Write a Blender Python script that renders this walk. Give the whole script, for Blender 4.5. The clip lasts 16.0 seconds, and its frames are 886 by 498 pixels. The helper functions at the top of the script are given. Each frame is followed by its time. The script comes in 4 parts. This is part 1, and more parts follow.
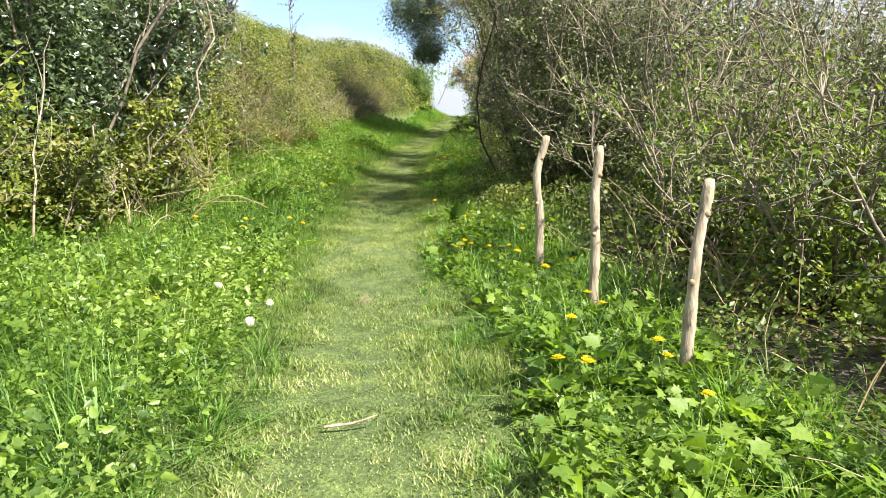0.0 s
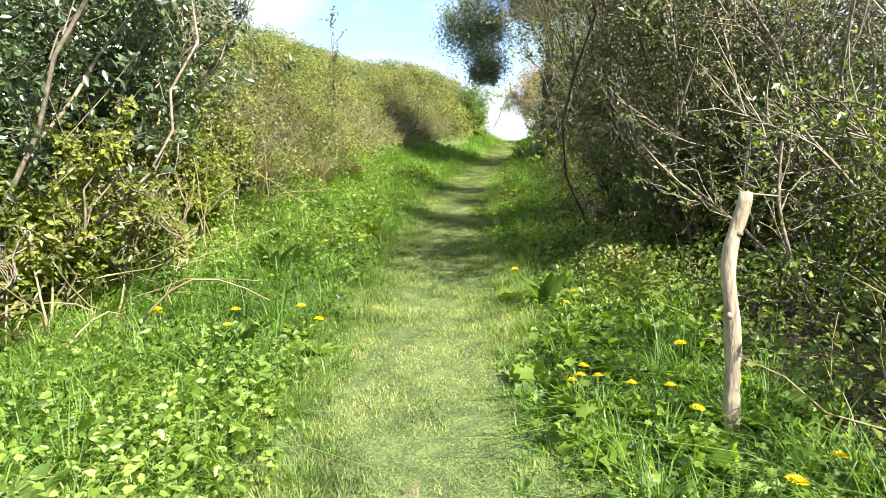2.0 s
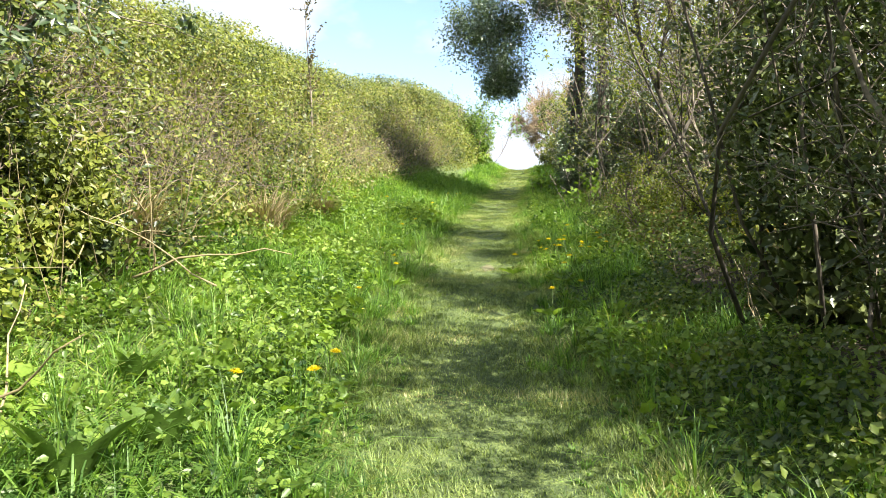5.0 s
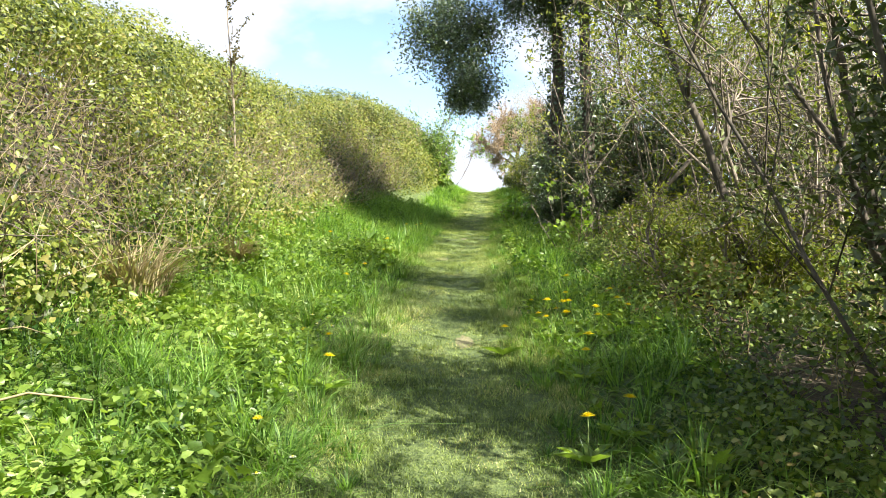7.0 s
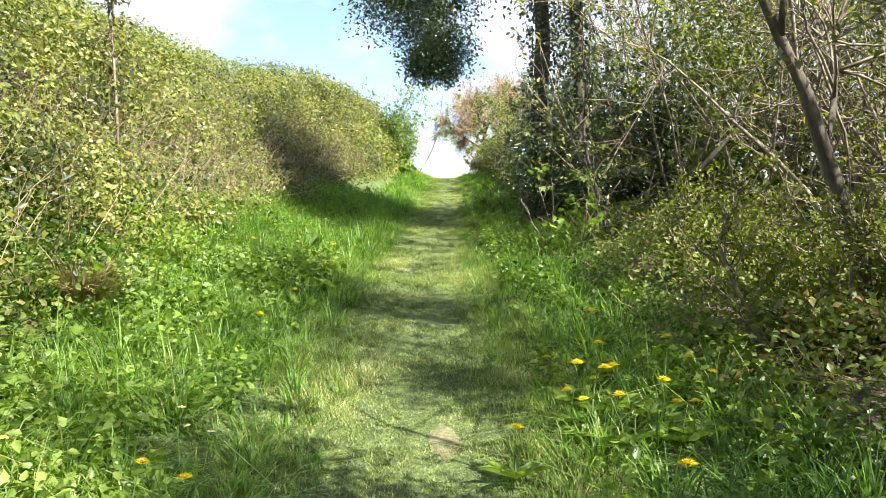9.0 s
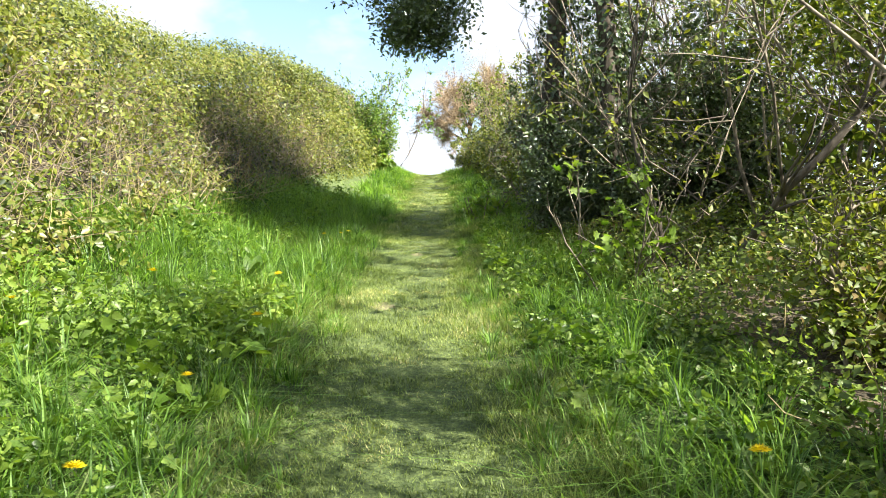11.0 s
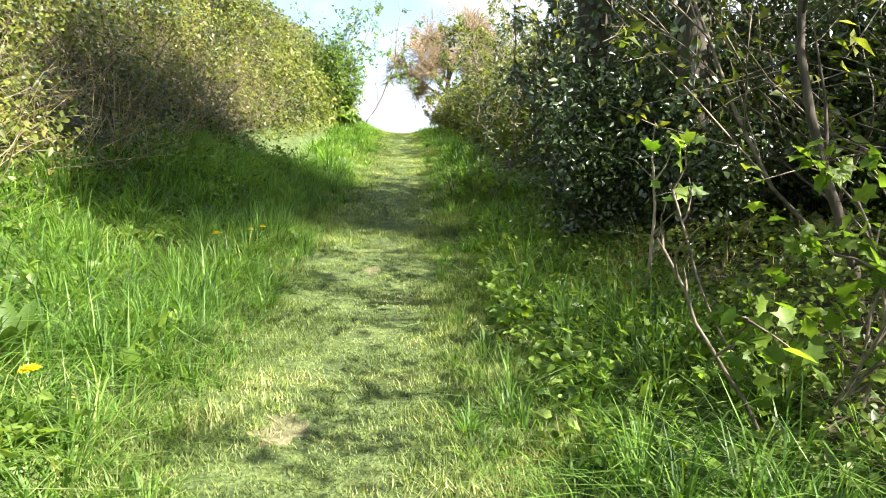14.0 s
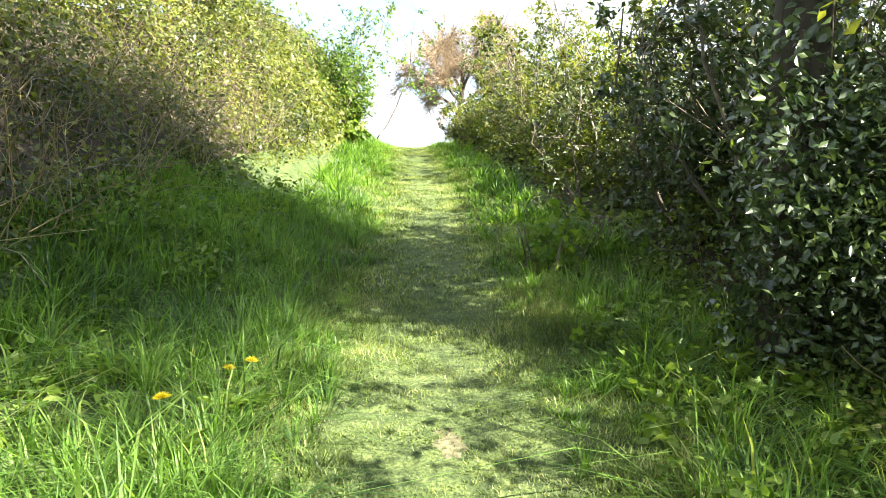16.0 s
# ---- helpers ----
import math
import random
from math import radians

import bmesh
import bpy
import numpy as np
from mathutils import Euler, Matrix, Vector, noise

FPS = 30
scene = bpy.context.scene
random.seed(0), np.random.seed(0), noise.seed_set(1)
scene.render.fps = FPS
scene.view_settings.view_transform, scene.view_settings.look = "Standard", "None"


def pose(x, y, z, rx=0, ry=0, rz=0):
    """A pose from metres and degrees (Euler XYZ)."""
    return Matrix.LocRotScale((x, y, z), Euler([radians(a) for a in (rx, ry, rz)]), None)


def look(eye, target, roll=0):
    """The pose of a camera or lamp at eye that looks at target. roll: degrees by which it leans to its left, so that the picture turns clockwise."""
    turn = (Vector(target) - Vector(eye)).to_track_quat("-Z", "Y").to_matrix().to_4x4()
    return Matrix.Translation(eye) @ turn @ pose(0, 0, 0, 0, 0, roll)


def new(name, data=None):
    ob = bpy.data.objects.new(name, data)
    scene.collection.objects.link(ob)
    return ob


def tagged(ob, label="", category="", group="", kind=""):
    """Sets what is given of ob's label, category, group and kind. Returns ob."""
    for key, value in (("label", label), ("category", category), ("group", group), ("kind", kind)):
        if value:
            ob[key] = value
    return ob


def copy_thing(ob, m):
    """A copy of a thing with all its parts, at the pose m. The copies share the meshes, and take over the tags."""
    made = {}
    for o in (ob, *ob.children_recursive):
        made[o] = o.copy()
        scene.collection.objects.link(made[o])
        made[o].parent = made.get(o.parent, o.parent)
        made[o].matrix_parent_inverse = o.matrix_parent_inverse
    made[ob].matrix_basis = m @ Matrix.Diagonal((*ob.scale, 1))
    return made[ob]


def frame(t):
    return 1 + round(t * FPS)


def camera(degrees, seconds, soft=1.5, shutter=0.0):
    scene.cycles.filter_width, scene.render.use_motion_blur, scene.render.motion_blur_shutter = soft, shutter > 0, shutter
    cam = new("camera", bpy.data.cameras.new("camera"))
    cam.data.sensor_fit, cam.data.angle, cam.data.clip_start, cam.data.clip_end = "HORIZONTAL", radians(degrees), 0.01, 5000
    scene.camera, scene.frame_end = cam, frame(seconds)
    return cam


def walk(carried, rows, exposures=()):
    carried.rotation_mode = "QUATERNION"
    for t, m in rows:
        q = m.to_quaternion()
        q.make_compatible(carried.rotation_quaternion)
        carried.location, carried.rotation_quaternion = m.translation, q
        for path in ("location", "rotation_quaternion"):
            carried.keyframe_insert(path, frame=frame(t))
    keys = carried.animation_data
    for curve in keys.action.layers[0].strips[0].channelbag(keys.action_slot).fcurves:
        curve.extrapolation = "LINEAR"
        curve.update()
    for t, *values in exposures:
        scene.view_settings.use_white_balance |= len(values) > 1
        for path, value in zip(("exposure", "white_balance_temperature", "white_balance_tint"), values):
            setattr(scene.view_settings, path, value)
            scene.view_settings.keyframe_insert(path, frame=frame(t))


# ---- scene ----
EXPOSURE = 2.04
cam = camera(64.8, 16.0, soft=0.9)
METRES, EYE, TILT, LEAN, TURN = 21.0, 1.5, -5.0, 0.0, 0.0
ROWS = [
    (0.0, 0.0, 0.0, 0.0, -0.0, -0.0, 0.0),
    (0.5, -0.0071, 0.0271, 0.0044, 3.05, 0.58, -0.08),
    (1.0, -0.0104, 0.059, 0.013, 3.27, 1.33, 0.24),
    (1.5, -0.0116, 0.0921, 0.022, 3.68, 1.74, 0.09),
    (2.0, -0.014, 0.1262, 0.0283, 4.08, 1.88, -0.09),
    (2.5, -0.014, 0.1597, 0.0347, 4.05, 2.34, -0.26),
    (3.0, -0.0194, 0.1927, 0.039, 3.83, 3.02, -0.25),
    (5.5, -0.0432, 0.3514, 0.0705, 3.22, 4.56, -0.67),
    (6.0, -0.0442, 0.3794, 0.0774, 1.73, 5.04, -0.77),
    (6.5, -0.0459, 0.41, 0.0858, 0.49, 5.54, -0.57),
    (7.0, -0.0493, 0.4425, 0.093, -0.01, 5.87, 0.03),
    (7.5, -0.0484, 0.4752, 0.0973, -0.48, 5.67, 0.39),
    (8.0, -0.0513, 0.5059, 0.1023, -1.17, 5.4, 0.57),
    (8.5, -0.051, 0.5351, 0.1111, -2.02, 4.97, 0.86),
    (9.0, -0.0491, 0.5646, 0.1192, -2.93, 4.59, 1.29),
    (9.5, -0.0492, 0.5961, 0.1234, -3.54, 4.89, 1.59),
    (12.0, -0.0455, 0.7464, 0.156, -7.2, 3.61, 1.86),
    (12.5, -0.0432, 0.7738, 0.1601, -9.99, 3.4, 2.23),
    (13.0, -0.0379, 0.7987, 0.1671, -11.15, 2.98, 1.32),
    (13.5, -0.0352, 0.8216, 0.174, -9.96, 2.01, 0.02),
    (14.0, -0.0354, 0.8473, 0.1763, -7.18, 0.73, -0.21),
    (14.5, -0.0433, 0.8759, 0.1811, -5.36, -0.12, 0.64),
    (15.0, -0.047, 0.9047, 0.1898, -5.53, -0.14, 0.84),
    (15.5, -0.049, 0.9357, 0.1991, -6.49, 0.58, 0.44),
    (16.0, -0.0489, 0.9674, 0.2089, -7.31, 1.33, 0.11),
]
walk(cam, [(t, pose(0, 0, EYE, TILT, LEAN, TURN) @ pose(METRES * x, METRES * y, METRES * z, 90 + pitch, roll, yaw)) for t, x, y, z, yaw, pitch, roll in ROWS], exposures=[(0.0, EXPOSURE - 0.32), (2.5, EXPOSURE - 0.05), (5.5, EXPOSURE), (13.0, EXPOSURE), (14.0, EXPOSURE + 0.1), (15.0, EXPOSURE + 0.28), (16.0, EXPOSURE + 0.5)])

# ---- world, sun ----
SUN_DIR = Vector((0.63, -0.57, 0.80)).normalized()      # the way to the sun: from behind, over the right-hand hedge
world = bpy.data.worlds.new("sky")
scene.world = world
world.use_nodes = True
wn, wl = world.node_tree.nodes, world.node_tree.links
wn.clear()
w_out = wn.new("ShaderNodeOutputWorld")
w_bg = wn.new("ShaderNodeBackground")
w_bg.inputs["Strength"].default_value = 0.085
w_sky = wn.new("ShaderNodeTexSky")
w_sky.sky_type = "NISHITA"
w_sky.sun_disc = False
w_sky.sun_elevation = math.asin(SUN_DIR.z)
w_sky.sun_rotation = math.atan2(SUN_DIR.x, SUN_DIR.y)
w_sky.dust_density = 0.6
w_co = wn.new("ShaderNodeTexCoord")
w_map = wn.new("ShaderNodeMapping")
w_map.inputs["Scale"].default_value = (1.0, 1.0, 1.9)
w_map.inputs["Location"].default_value = (0.52, 0.2, 0.15)
w_noise = wn.new("ShaderNodeTexNoise")
w_noise.inputs["Scale"].default_value = 2.3
w_noise.inputs["Detail"].default_value = 9.0
w_noise.inputs["Roughness"].default_value = 0.52
w_ramp = wn.new("ShaderNodeValToRGB")
w_ramp.color_ramp.elements[0].position, w_ramp.color_ramp.elements[0].color = 0.425, (0, 0, 0, 1)
w_ramp.color_ramp.elements[1].position, w_ramp.color_ramp.elements[1].color = 0.515, (1, 1, 1, 1)
w_shade = wn.new("ShaderNodeValToRGB")
w_shade.color_ramp.elements[0].position, w_shade.color_ramp.elements[0].color = 0.45, (3.5, 3.7, 4.05, 1)
w_shade.color_ramp.elements[1].position, w_shade.color_ramp.elements[1].color = 0.75, (2.4, 2.75, 3.4, 1)
w_mix = wn.new("ShaderNodeMix")
w_mix.data_type = "RGBA"
wl.new(w_co.outputs["Generated"], w_map.inputs["Vector"])
wl.new(w_map.outputs["Vector"], w_noise.inputs["Vector"])
wl.new(w_noise.outputs["Fac"], w_ramp.inputs["Fac"])
wl.new(w_noise.outputs["Fac"], w_shade.inputs["Fac"])
wl.new(w_ramp.outputs["Color"], w_mix.inputs["Factor"])
wl.new(w_sky.outputs["Color"], w_mix.inputs["A"])
wl.new(w_shade.outputs["Color"], w_mix.inputs["B"])
wl.new(w_mix.outputs["Result"], w_bg.inputs["Color"])
wl.new(w_bg.outputs["Background"], w_out.inputs["Surface"])
sun = new("sun", bpy.data.lights.new("sun", "SUN"))
sun.data.energy, sun.data.angle, sun.data.color = 5.0, radians(0.55), (1.0, 0.95, 0.84)
sun.matrix_world = look((0, 0, 30), Vector((0, 0, 30)) - SUN_DIR)


# ---- materials ----
def leafy(name, dark, light, third=None, rough=0.5, glow=0.35, spots=9.0, spec=0.4, drift=1.2, patch=0.55):
    """A leaf: colour varied blade by blade and in drifts, with light coming through it."""
    m = bpy.data.materials.new(name)
    m.use_nodes = True
    n, l = m.node_tree.nodes, m.node_tree.links
    n.clear()
    out = n.new("ShaderNodeOutputMaterial")
    geo = n.new("ShaderNodeNewGeometry")
    tex = n.new("ShaderNodeTexNoise")
    tex.inputs["Scale"].default_value = patch
    tex.inputs["Detail"].default_value = 4.0
    co = n.new("ShaderNodeTexCoord")
    l.new(co.outputs["Object"], tex.inputs["Vector"])
    add = n.new("ShaderNodeMath")
    add.operation = "MULTIPLY_ADD"
    add.inputs[1].default_value = 0.8
    l.new(geo.outputs["Random Per Island"], add.inputs[0])
    sub = n.new("ShaderNodeMath")
    sub.operation = "MULTIPLY_ADD"
    sub.inputs[1].default_value, sub.inputs[2].default_value = drift, 0.1 - 0.5 * drift
    l.new(tex.outputs["Fac"], sub.inputs[0])
    l.new(sub.outputs[0], add.inputs[2])
    ramp = n.new("ShaderNodeValToRGB")
    e = ramp.color_ramp.elements
    e[0].position, e[0].color = 0.05, (*dark, 1)
    e[1].position, e[1].color = 0.85, (*light, 1)
    if third:
        x = e.new(0.97)
        x.color = (*third, 1)
    l.new(add.outputs[0], ramp.inputs["Fac"])
    fine = n.new("ShaderNodeTexNoise")
    fine.inputs["Scale"].default_value = spots * 9
    l.new(co.outputs["Object"], fine.inputs["Vector"])
    mul = n.new("ShaderNodeMix")
    mul.data_type, mul.blend_type = "RGBA", "MULTIPLY"
    mul.inputs["Factor"].default_value = 0.45
    l.new(ramp.outputs["Color"], mul.inputs["A"])
    l.new(fine.outputs["Fac"], mul.inputs["B"])
    bs = n.new("ShaderNodeBsdfPrincipled")
    bs.inputs["Roughness"].default_value = rough
    bs.inputs["Specular IOR Level"].default_value = spec
    l.new(mul.outputs["Result"], bs.inputs["Base Color"])
    tr = n.new("ShaderNodeBsdfTranslucent")
    warm = n.new("ShaderNodeMix")
    warm.data_type, warm.blend_type = "RGBA", "MULTIPLY"
    warm.inputs["Factor"].default_value = 1.0
    warm.inputs["B"].default_value = (1.85, 1.9, 0.8, 1)
    l.new(mul.outputs["Result"], warm.inputs["A"])
    l.new(warm.outputs["Result"], tr.inputs["Color"])
    mx = n.new("ShaderNodeMixShader")
    mx.inputs["Fac"].default_value = glow
    l.new(bs.outputs["BSDF"], mx.inputs[1])
    l.new(tr.outputs["BSDF"], mx.inputs[2])
    l.new(mx.outputs["Shader"], out.inputs["Surface"])
    return m


def solid(name, a, b, scale=8.0, rough=0.85, bump=0.4, stretch=(1, 1, 1), c=None):
    """Bark, wood or soil: two or three tones in a two-scale noise with relief."""
    m = bpy.data.materials.new(name)
    m.use_nodes = True
    n, l = m.node_tree.nodes, m.node_tree.links
    bs = n["Principled BSDF"]
    bs.inputs["Roughness"].default_value = rough
    co, mp = n.new("ShaderNodeTexCoord"), n.new("ShaderNodeMapping")
    mp.inputs["Scale"].default_value = stretch
    l.new(co.outputs["Object"], mp.inputs["Vector"])
    t1, t2 = n.new("ShaderNodeTexNoise"), n.new("ShaderNodeTexNoise")
    t1.inputs["Scale"].default_value, t1.inputs["Detail"].default_value = scale, 8.0
    t2.inputs["Scale"].default_value, t2.inputs["Detail"].default_value = scale * 0.13, 5.0
    for t in (t1, t2):
        l.new(mp.outputs["Vector"], t.inputs["Vector"])
    avg = n.new("ShaderNodeMath")
    avg.operation = "MULTIPLY_ADD"
    avg.inputs[1].default_value = 0.55
    l.new(t1.outputs["Fac"], avg.inputs[0])
    half = n.new("ShaderNodeMath")
    half.operation = "MULTIPLY"
    half.inputs[1].default_value = 0.45
    l.new(t2.outputs["Fac"], half.inputs[0])
    l.new(half.outputs[0], avg.inputs[2])
    ramp = n.new("ShaderNodeValToRGB")
    e = ramp.color_ramp.elements
    e[0].position, e[0].color = 0.36, (*a, 1)
    e[1].position, e[1].color = 0.64, (*b, 1)
    if c:
        e.new(0.5).color = (*c, 1)
    l.new(avg.outputs[0], ramp.inputs["Fac"])
    l.new(ramp.outputs["Color"], bs.inputs["Base Color"])
    bp = n.new("ShaderNodeBump")
    bp.inputs["Strength"].default_value, bp.inputs["Distance"].default_value = bump, 0.02
    l.new(t1.outputs["Fac"], bp.inputs["Height"])
    l.new(bp.outputs["Normal"], bs.inputs["Normal"])
    return m


M_SOIL = solid("soil_and_moss", (0.03, 0.05, 0.012), (0.15, 0.19, 0.05), 55.0, 0.95, 1.0, c=(0.07, 0.10, 0.026))
# Brown litter, with the shade between the brambles put into its dark colour.
M_SHADED_LITTER = solid("shaded_leaf_litter", (0.02, 0.017, 0.010), (0.13, 0.095, 0.055), 45.0, 0.95, 1.0, c=(0.055, 0.043, 0.025))
M_EARTH = solid("bare_earth", (0.07, 0.07, 0.032), (0.19, 0.17, 0.09), 40.0, 0.95, 0.6)
M_LAWN = leafy("short_grass_blades", (0.06, 0.10, 0.024), (0.36, 0.44, 0.14), (0.58, 0.53, 0.28), 0.5, 0.36, drift=1.8, patch=2.2)
M_GRASS = leafy("tall_grass_blades", (0.04, 0.105, 0.02), (0.26, 0.43, 0.085), (0.42, 0.46, 0.17), 0.48, 0.44, spec=0.4)
M_HERB = leafy("herb_leaves", (0.035, 0.09, 0.018), (0.27, 0.385, 0.07), (0.34, 0.43, 0.11), 0.42, 0.42)
M_BRAMBLE = leafy("bramble_leaves", (0.03, 0.052, 0.014), (0.25, 0.285, 0.05), (0.28, 0.25, 0.075), 0.42, 0.36, drift=2.2, patch=1.3)
M_IVY = leafy("ivy_leaves", (0.028, 0.058, 0.02), (0.13, 0.18, 0.07), None, 0.3, 0.22, spec=0.9)
M_BROAD = leafy("hogweed_leaves", (0.09, 0.18, 0.02), (0.26, 0.37, 0.06), None, 0.5, 0.45)
M_UNDER = leafy("undergrowth_leaves", (0.035, 0.075, 0.014), (0.25, 0.32, 0.06), (0.28, 0.20, 0.08), 0.42, 0.4)
M_HEDGE = leafy("hedge_leaves", (0.06, 0.10, 0.016), (0.33, 0.37, 0.06), (0.42, 0.38, 0.09), 0.42, 0.42)
M_SPRING = leafy("young_hawthorn_leaves", (0.09, 0.14, 0.02), (0.27, 0.28, 0.05), None, 0.5, 0.45)
M_DRY = leafy("dry_stalks", (0.22, 0.16, 0.08), (0.46, 0.38, 0.22), None, 0.8, 0.15)
M_TWIG = solid("grey_twigs", (0.05, 0.038, 0.029), (0.29, 0.24, 0.18), 20.0, 0.9, 0.3)
M_BARK = solid("dark_bark", (0.035, 0.03, 0.022), (0.13, 0.105, 0.08), 16.0, 0.95, 0.9, (1, 1, 0.35))
M_POST = solid("weathered_pole_wood", (0.13, 0.10, 0.07), (0.43, 0.375, 0.295), 26.0, 0.88, 0.9, (1, 1, 0.3), c=(0.31, 0.255, 0.185))
M_YELLOW = leafy("dandelion_petals", (0.80, 0.60, 0.01), (0.88, 0.72, 0.02), None, 0.6, 0.2)
M_WHITE = leafy("white_petals", (0.70, 0.70, 0.66), (0.85, 0.85, 0.80), None, 0.7, 0.3)

# ---- the lie of the land ----
rng = np.random.default_rng(7)
CX_Y, CX_X = [-20, 0, 3, 6, 12, 16, 20.5, 26, 30, 37, 45, 60], [0.0, -0.12, -0.35, -0.68, -1.0, -0.98, -0.85, -0.35, -0.05, 0.5, 0.9, 1.3]
CZ_Y, CZ_Z = [-300, -20, 0, 7.5, 12.7, 15.9, 20.6, 30, 40, 46, 55, 80, 300, 4000], [-12, -2.0, 0, 0.83, 1.49, 1.9, 2.6, 4.0, 5.5, 6.2, 6.35, 5.6, -4, -60]
U_U = [-3000, -60, -9, -5.2, -4.4, -3.6, -3.0, -2.4, -1.6, -0.8, 0, 0.8, 1.5, 2.4, 4, 9, 60, 3000]
U_Z = [-1, 1.2, 2.7, 2.72, 2.4, 1.5, 0.93, 0.48, 0.16, 0.02, -0.02, 0.03, 0.14, 0.20, 0.16, -0.3, -4, -20]


def smooth_interp(v, xs, ys, w):
    return sum(np.interp(v + d * w, xs, ys) * k for d, k in ((-1, 0.2), (-0.5, 0.2), (0, 0.2), (0.5, 0.2), (1, 0.2)))


def mid(y):
    """Where the middle of the trodden path runs."""
    return smooth_interp(np.asarray(y, float), CX_Y, CX_X, 2.0)


def lattice(x, y):
    """Smooth noise from 0 to 1 with cells of size 1."""
    i, j = np.floor(x), np.floor(y)
    f, g = x - i, y - j
    f, g = f * f * (3 - 2 * f), g * g * (3 - 2 * g)

    def dot(a, b):
        v = np.sin(a * 127.1 + b * 311.7) * 43758.5453
        return v - np.floor(v)

    return (dot(i, j) * (1 - f) + dot(i + 1, j) * f) * (1 - g) + (dot(i, j + 1) * (1 - f) + dot(i + 1, j + 1) * f) * g


def wave(x, y, s, k=0.0):
    """Uneven swells from about -1 to 1, some 6 / s metres long."""
    a, b = np.asarray(x, float) * s * 0.33 + 17.3 * k, np.asarray(y, float) * s * 0.33 + 5.1 * k
    return np.clip(2.6 * (0.68 * lattice(a, b) + 0.32 * lattice(a * 2.1 + 3.7, b * 2.1 + 9.2) - 0.5), -1, 1)


def steep(y):
    """The bank draws back by the trees and stands closer and steeper towards the brow."""
    return np.interp(y, [20, 24, 28, 31, 34, 40], [1.0, 0.85, 0.82, 1.0, 1.4, 1.6])


def land(x, y):
    """Height of the ground."""
    x, y = np.asarray(x, float), np.asarray(y, float)
    u = x - mid(y)
    side = smooth_interp(np.where(u < -0.8, -0.8 + (u + 0.8) * steep(y), u), U_U, U_Z, 0.35)
    fade = np.where(u < 0, np.interp(y, [-60, 8, 12.5, 44, 54, 80], [0.45, 0.5, 1, 1, 0.45, 0.2]), 1.0)
    rough = 0.035 * wave(x, y, 2.3) + 0.02 * wave(x, y, 6.1, 1.0) + 0.25 * wave(x, y, 0.5, 2.0) * np.clip((np.abs(u) - 3) / 5, 0, 1)
    return smooth_interp(y, CZ_Y, CZ_Z, 1.5) + side * fade + rough


def mesh_of(name, verts, faces, material):
    """verts (n, 3); faces: a list of index arrays (m, k)."""
    me = bpy.data.meshes.new(name)
    verts = np.asarray(verts, np.float32)
    loops = np.concatenate([f.ravel() for f in faces]).astype(np.int32)
    sizes = np.concatenate([np.full(len(f), f.shape[1]) for f in faces])
    starts = np.concatenate([[0], np.cumsum(sizes)[:-1]]).astype(np.int32)
    me.vertices.add(len(verts))
    me.vertices.foreach_set("co", verts.ravel())
    me.loops.add(len(loops))
    me.loops.foreach_set("vertex_index", loops)
    me.polygons.add(len(sizes))
    me.polygons.foreach_set("loop_start", starts)
    me.update(calc_edges=True)
    me.materials.append(material)
    return me


def joined(pieces):
    """Joins (verts, faces) pairs."""
    vs, fs, at = [], [], 0
    for v, f in pieces:
        vs.append(v)
        fs += [q + at for q in f]
        at += len(v)
    return np.concatenate(vs), fs


def part(name, geometry, material, parent=None, label="", smooth=False):
    """One mesh object, under a thing where a parent is given."""
    me = mesh_of(name, *geometry, material)
    if smooth:
        me.polygons.foreach_set("use_smooth", np.ones(len(me.polygons), bool))
    ob = new(name, me)
    ob.parent = parent
    if label:
        tagged(ob, label)
    return ob


def thing(name, place, label, category, group="", kind=""):
    ob = new(name)
    ob.empty_display_size = 0.1
    ob.location = place
    return tagged(ob, label, category, group, kind)


def unit(v):
    return v / np.maximum(np.linalg.norm(v, axis=-1, keepdims=True), 1e-9)


LEAF = np.array([(0, 0, 0), (0.3, 0.5, 0.10), (0.68, 0.36, 0.08), (1, 0, -0.06), (0.68, -0.36, 0.08), (0.3, -0.5, 0.10)])
LEAF_F = [np.array([(0, 1, 2, 3), (0, 3, 4, 5)])]
CHIP = np.array([(0, 0, 0), (0.36, 0.38, 0.10), (1, 0, -0.06), (0.42, -0.38, 0.08)])
CHIP_F = [np.array([(0, 1, 2), (0, 2, 3)])]


def leaves(pos, normal, size, width=0.7, shape=(LEAF, LEAF_F), along=None):
    """Many leaves at once: at pos, facing normal, pointing any way or along the direction given."""
    n = len(pos)
    normal = unit(normal)
    if along is None:
        along = rng.normal(size=(n, 3))
    t = unit(along - (along * normal).sum(1, keepdims=True) * normal)
    b = np.cross(normal, t)
    s = np.broadcast_to(size, n)[:, None, None]
    base, faces = shape
    v = pos[:, None, :] + s * (base[None, :, :1] * t[:, None] + width * base[None, :, 1:2] * b[:, None] + base[None, :, 2:] * normal[:, None])
    off = (np.arange(n) * len(base))[:, None, None]
    return v.reshape(-1, 3), [(f[None] + off).reshape(-1, f.shape[1]) for f in faces]


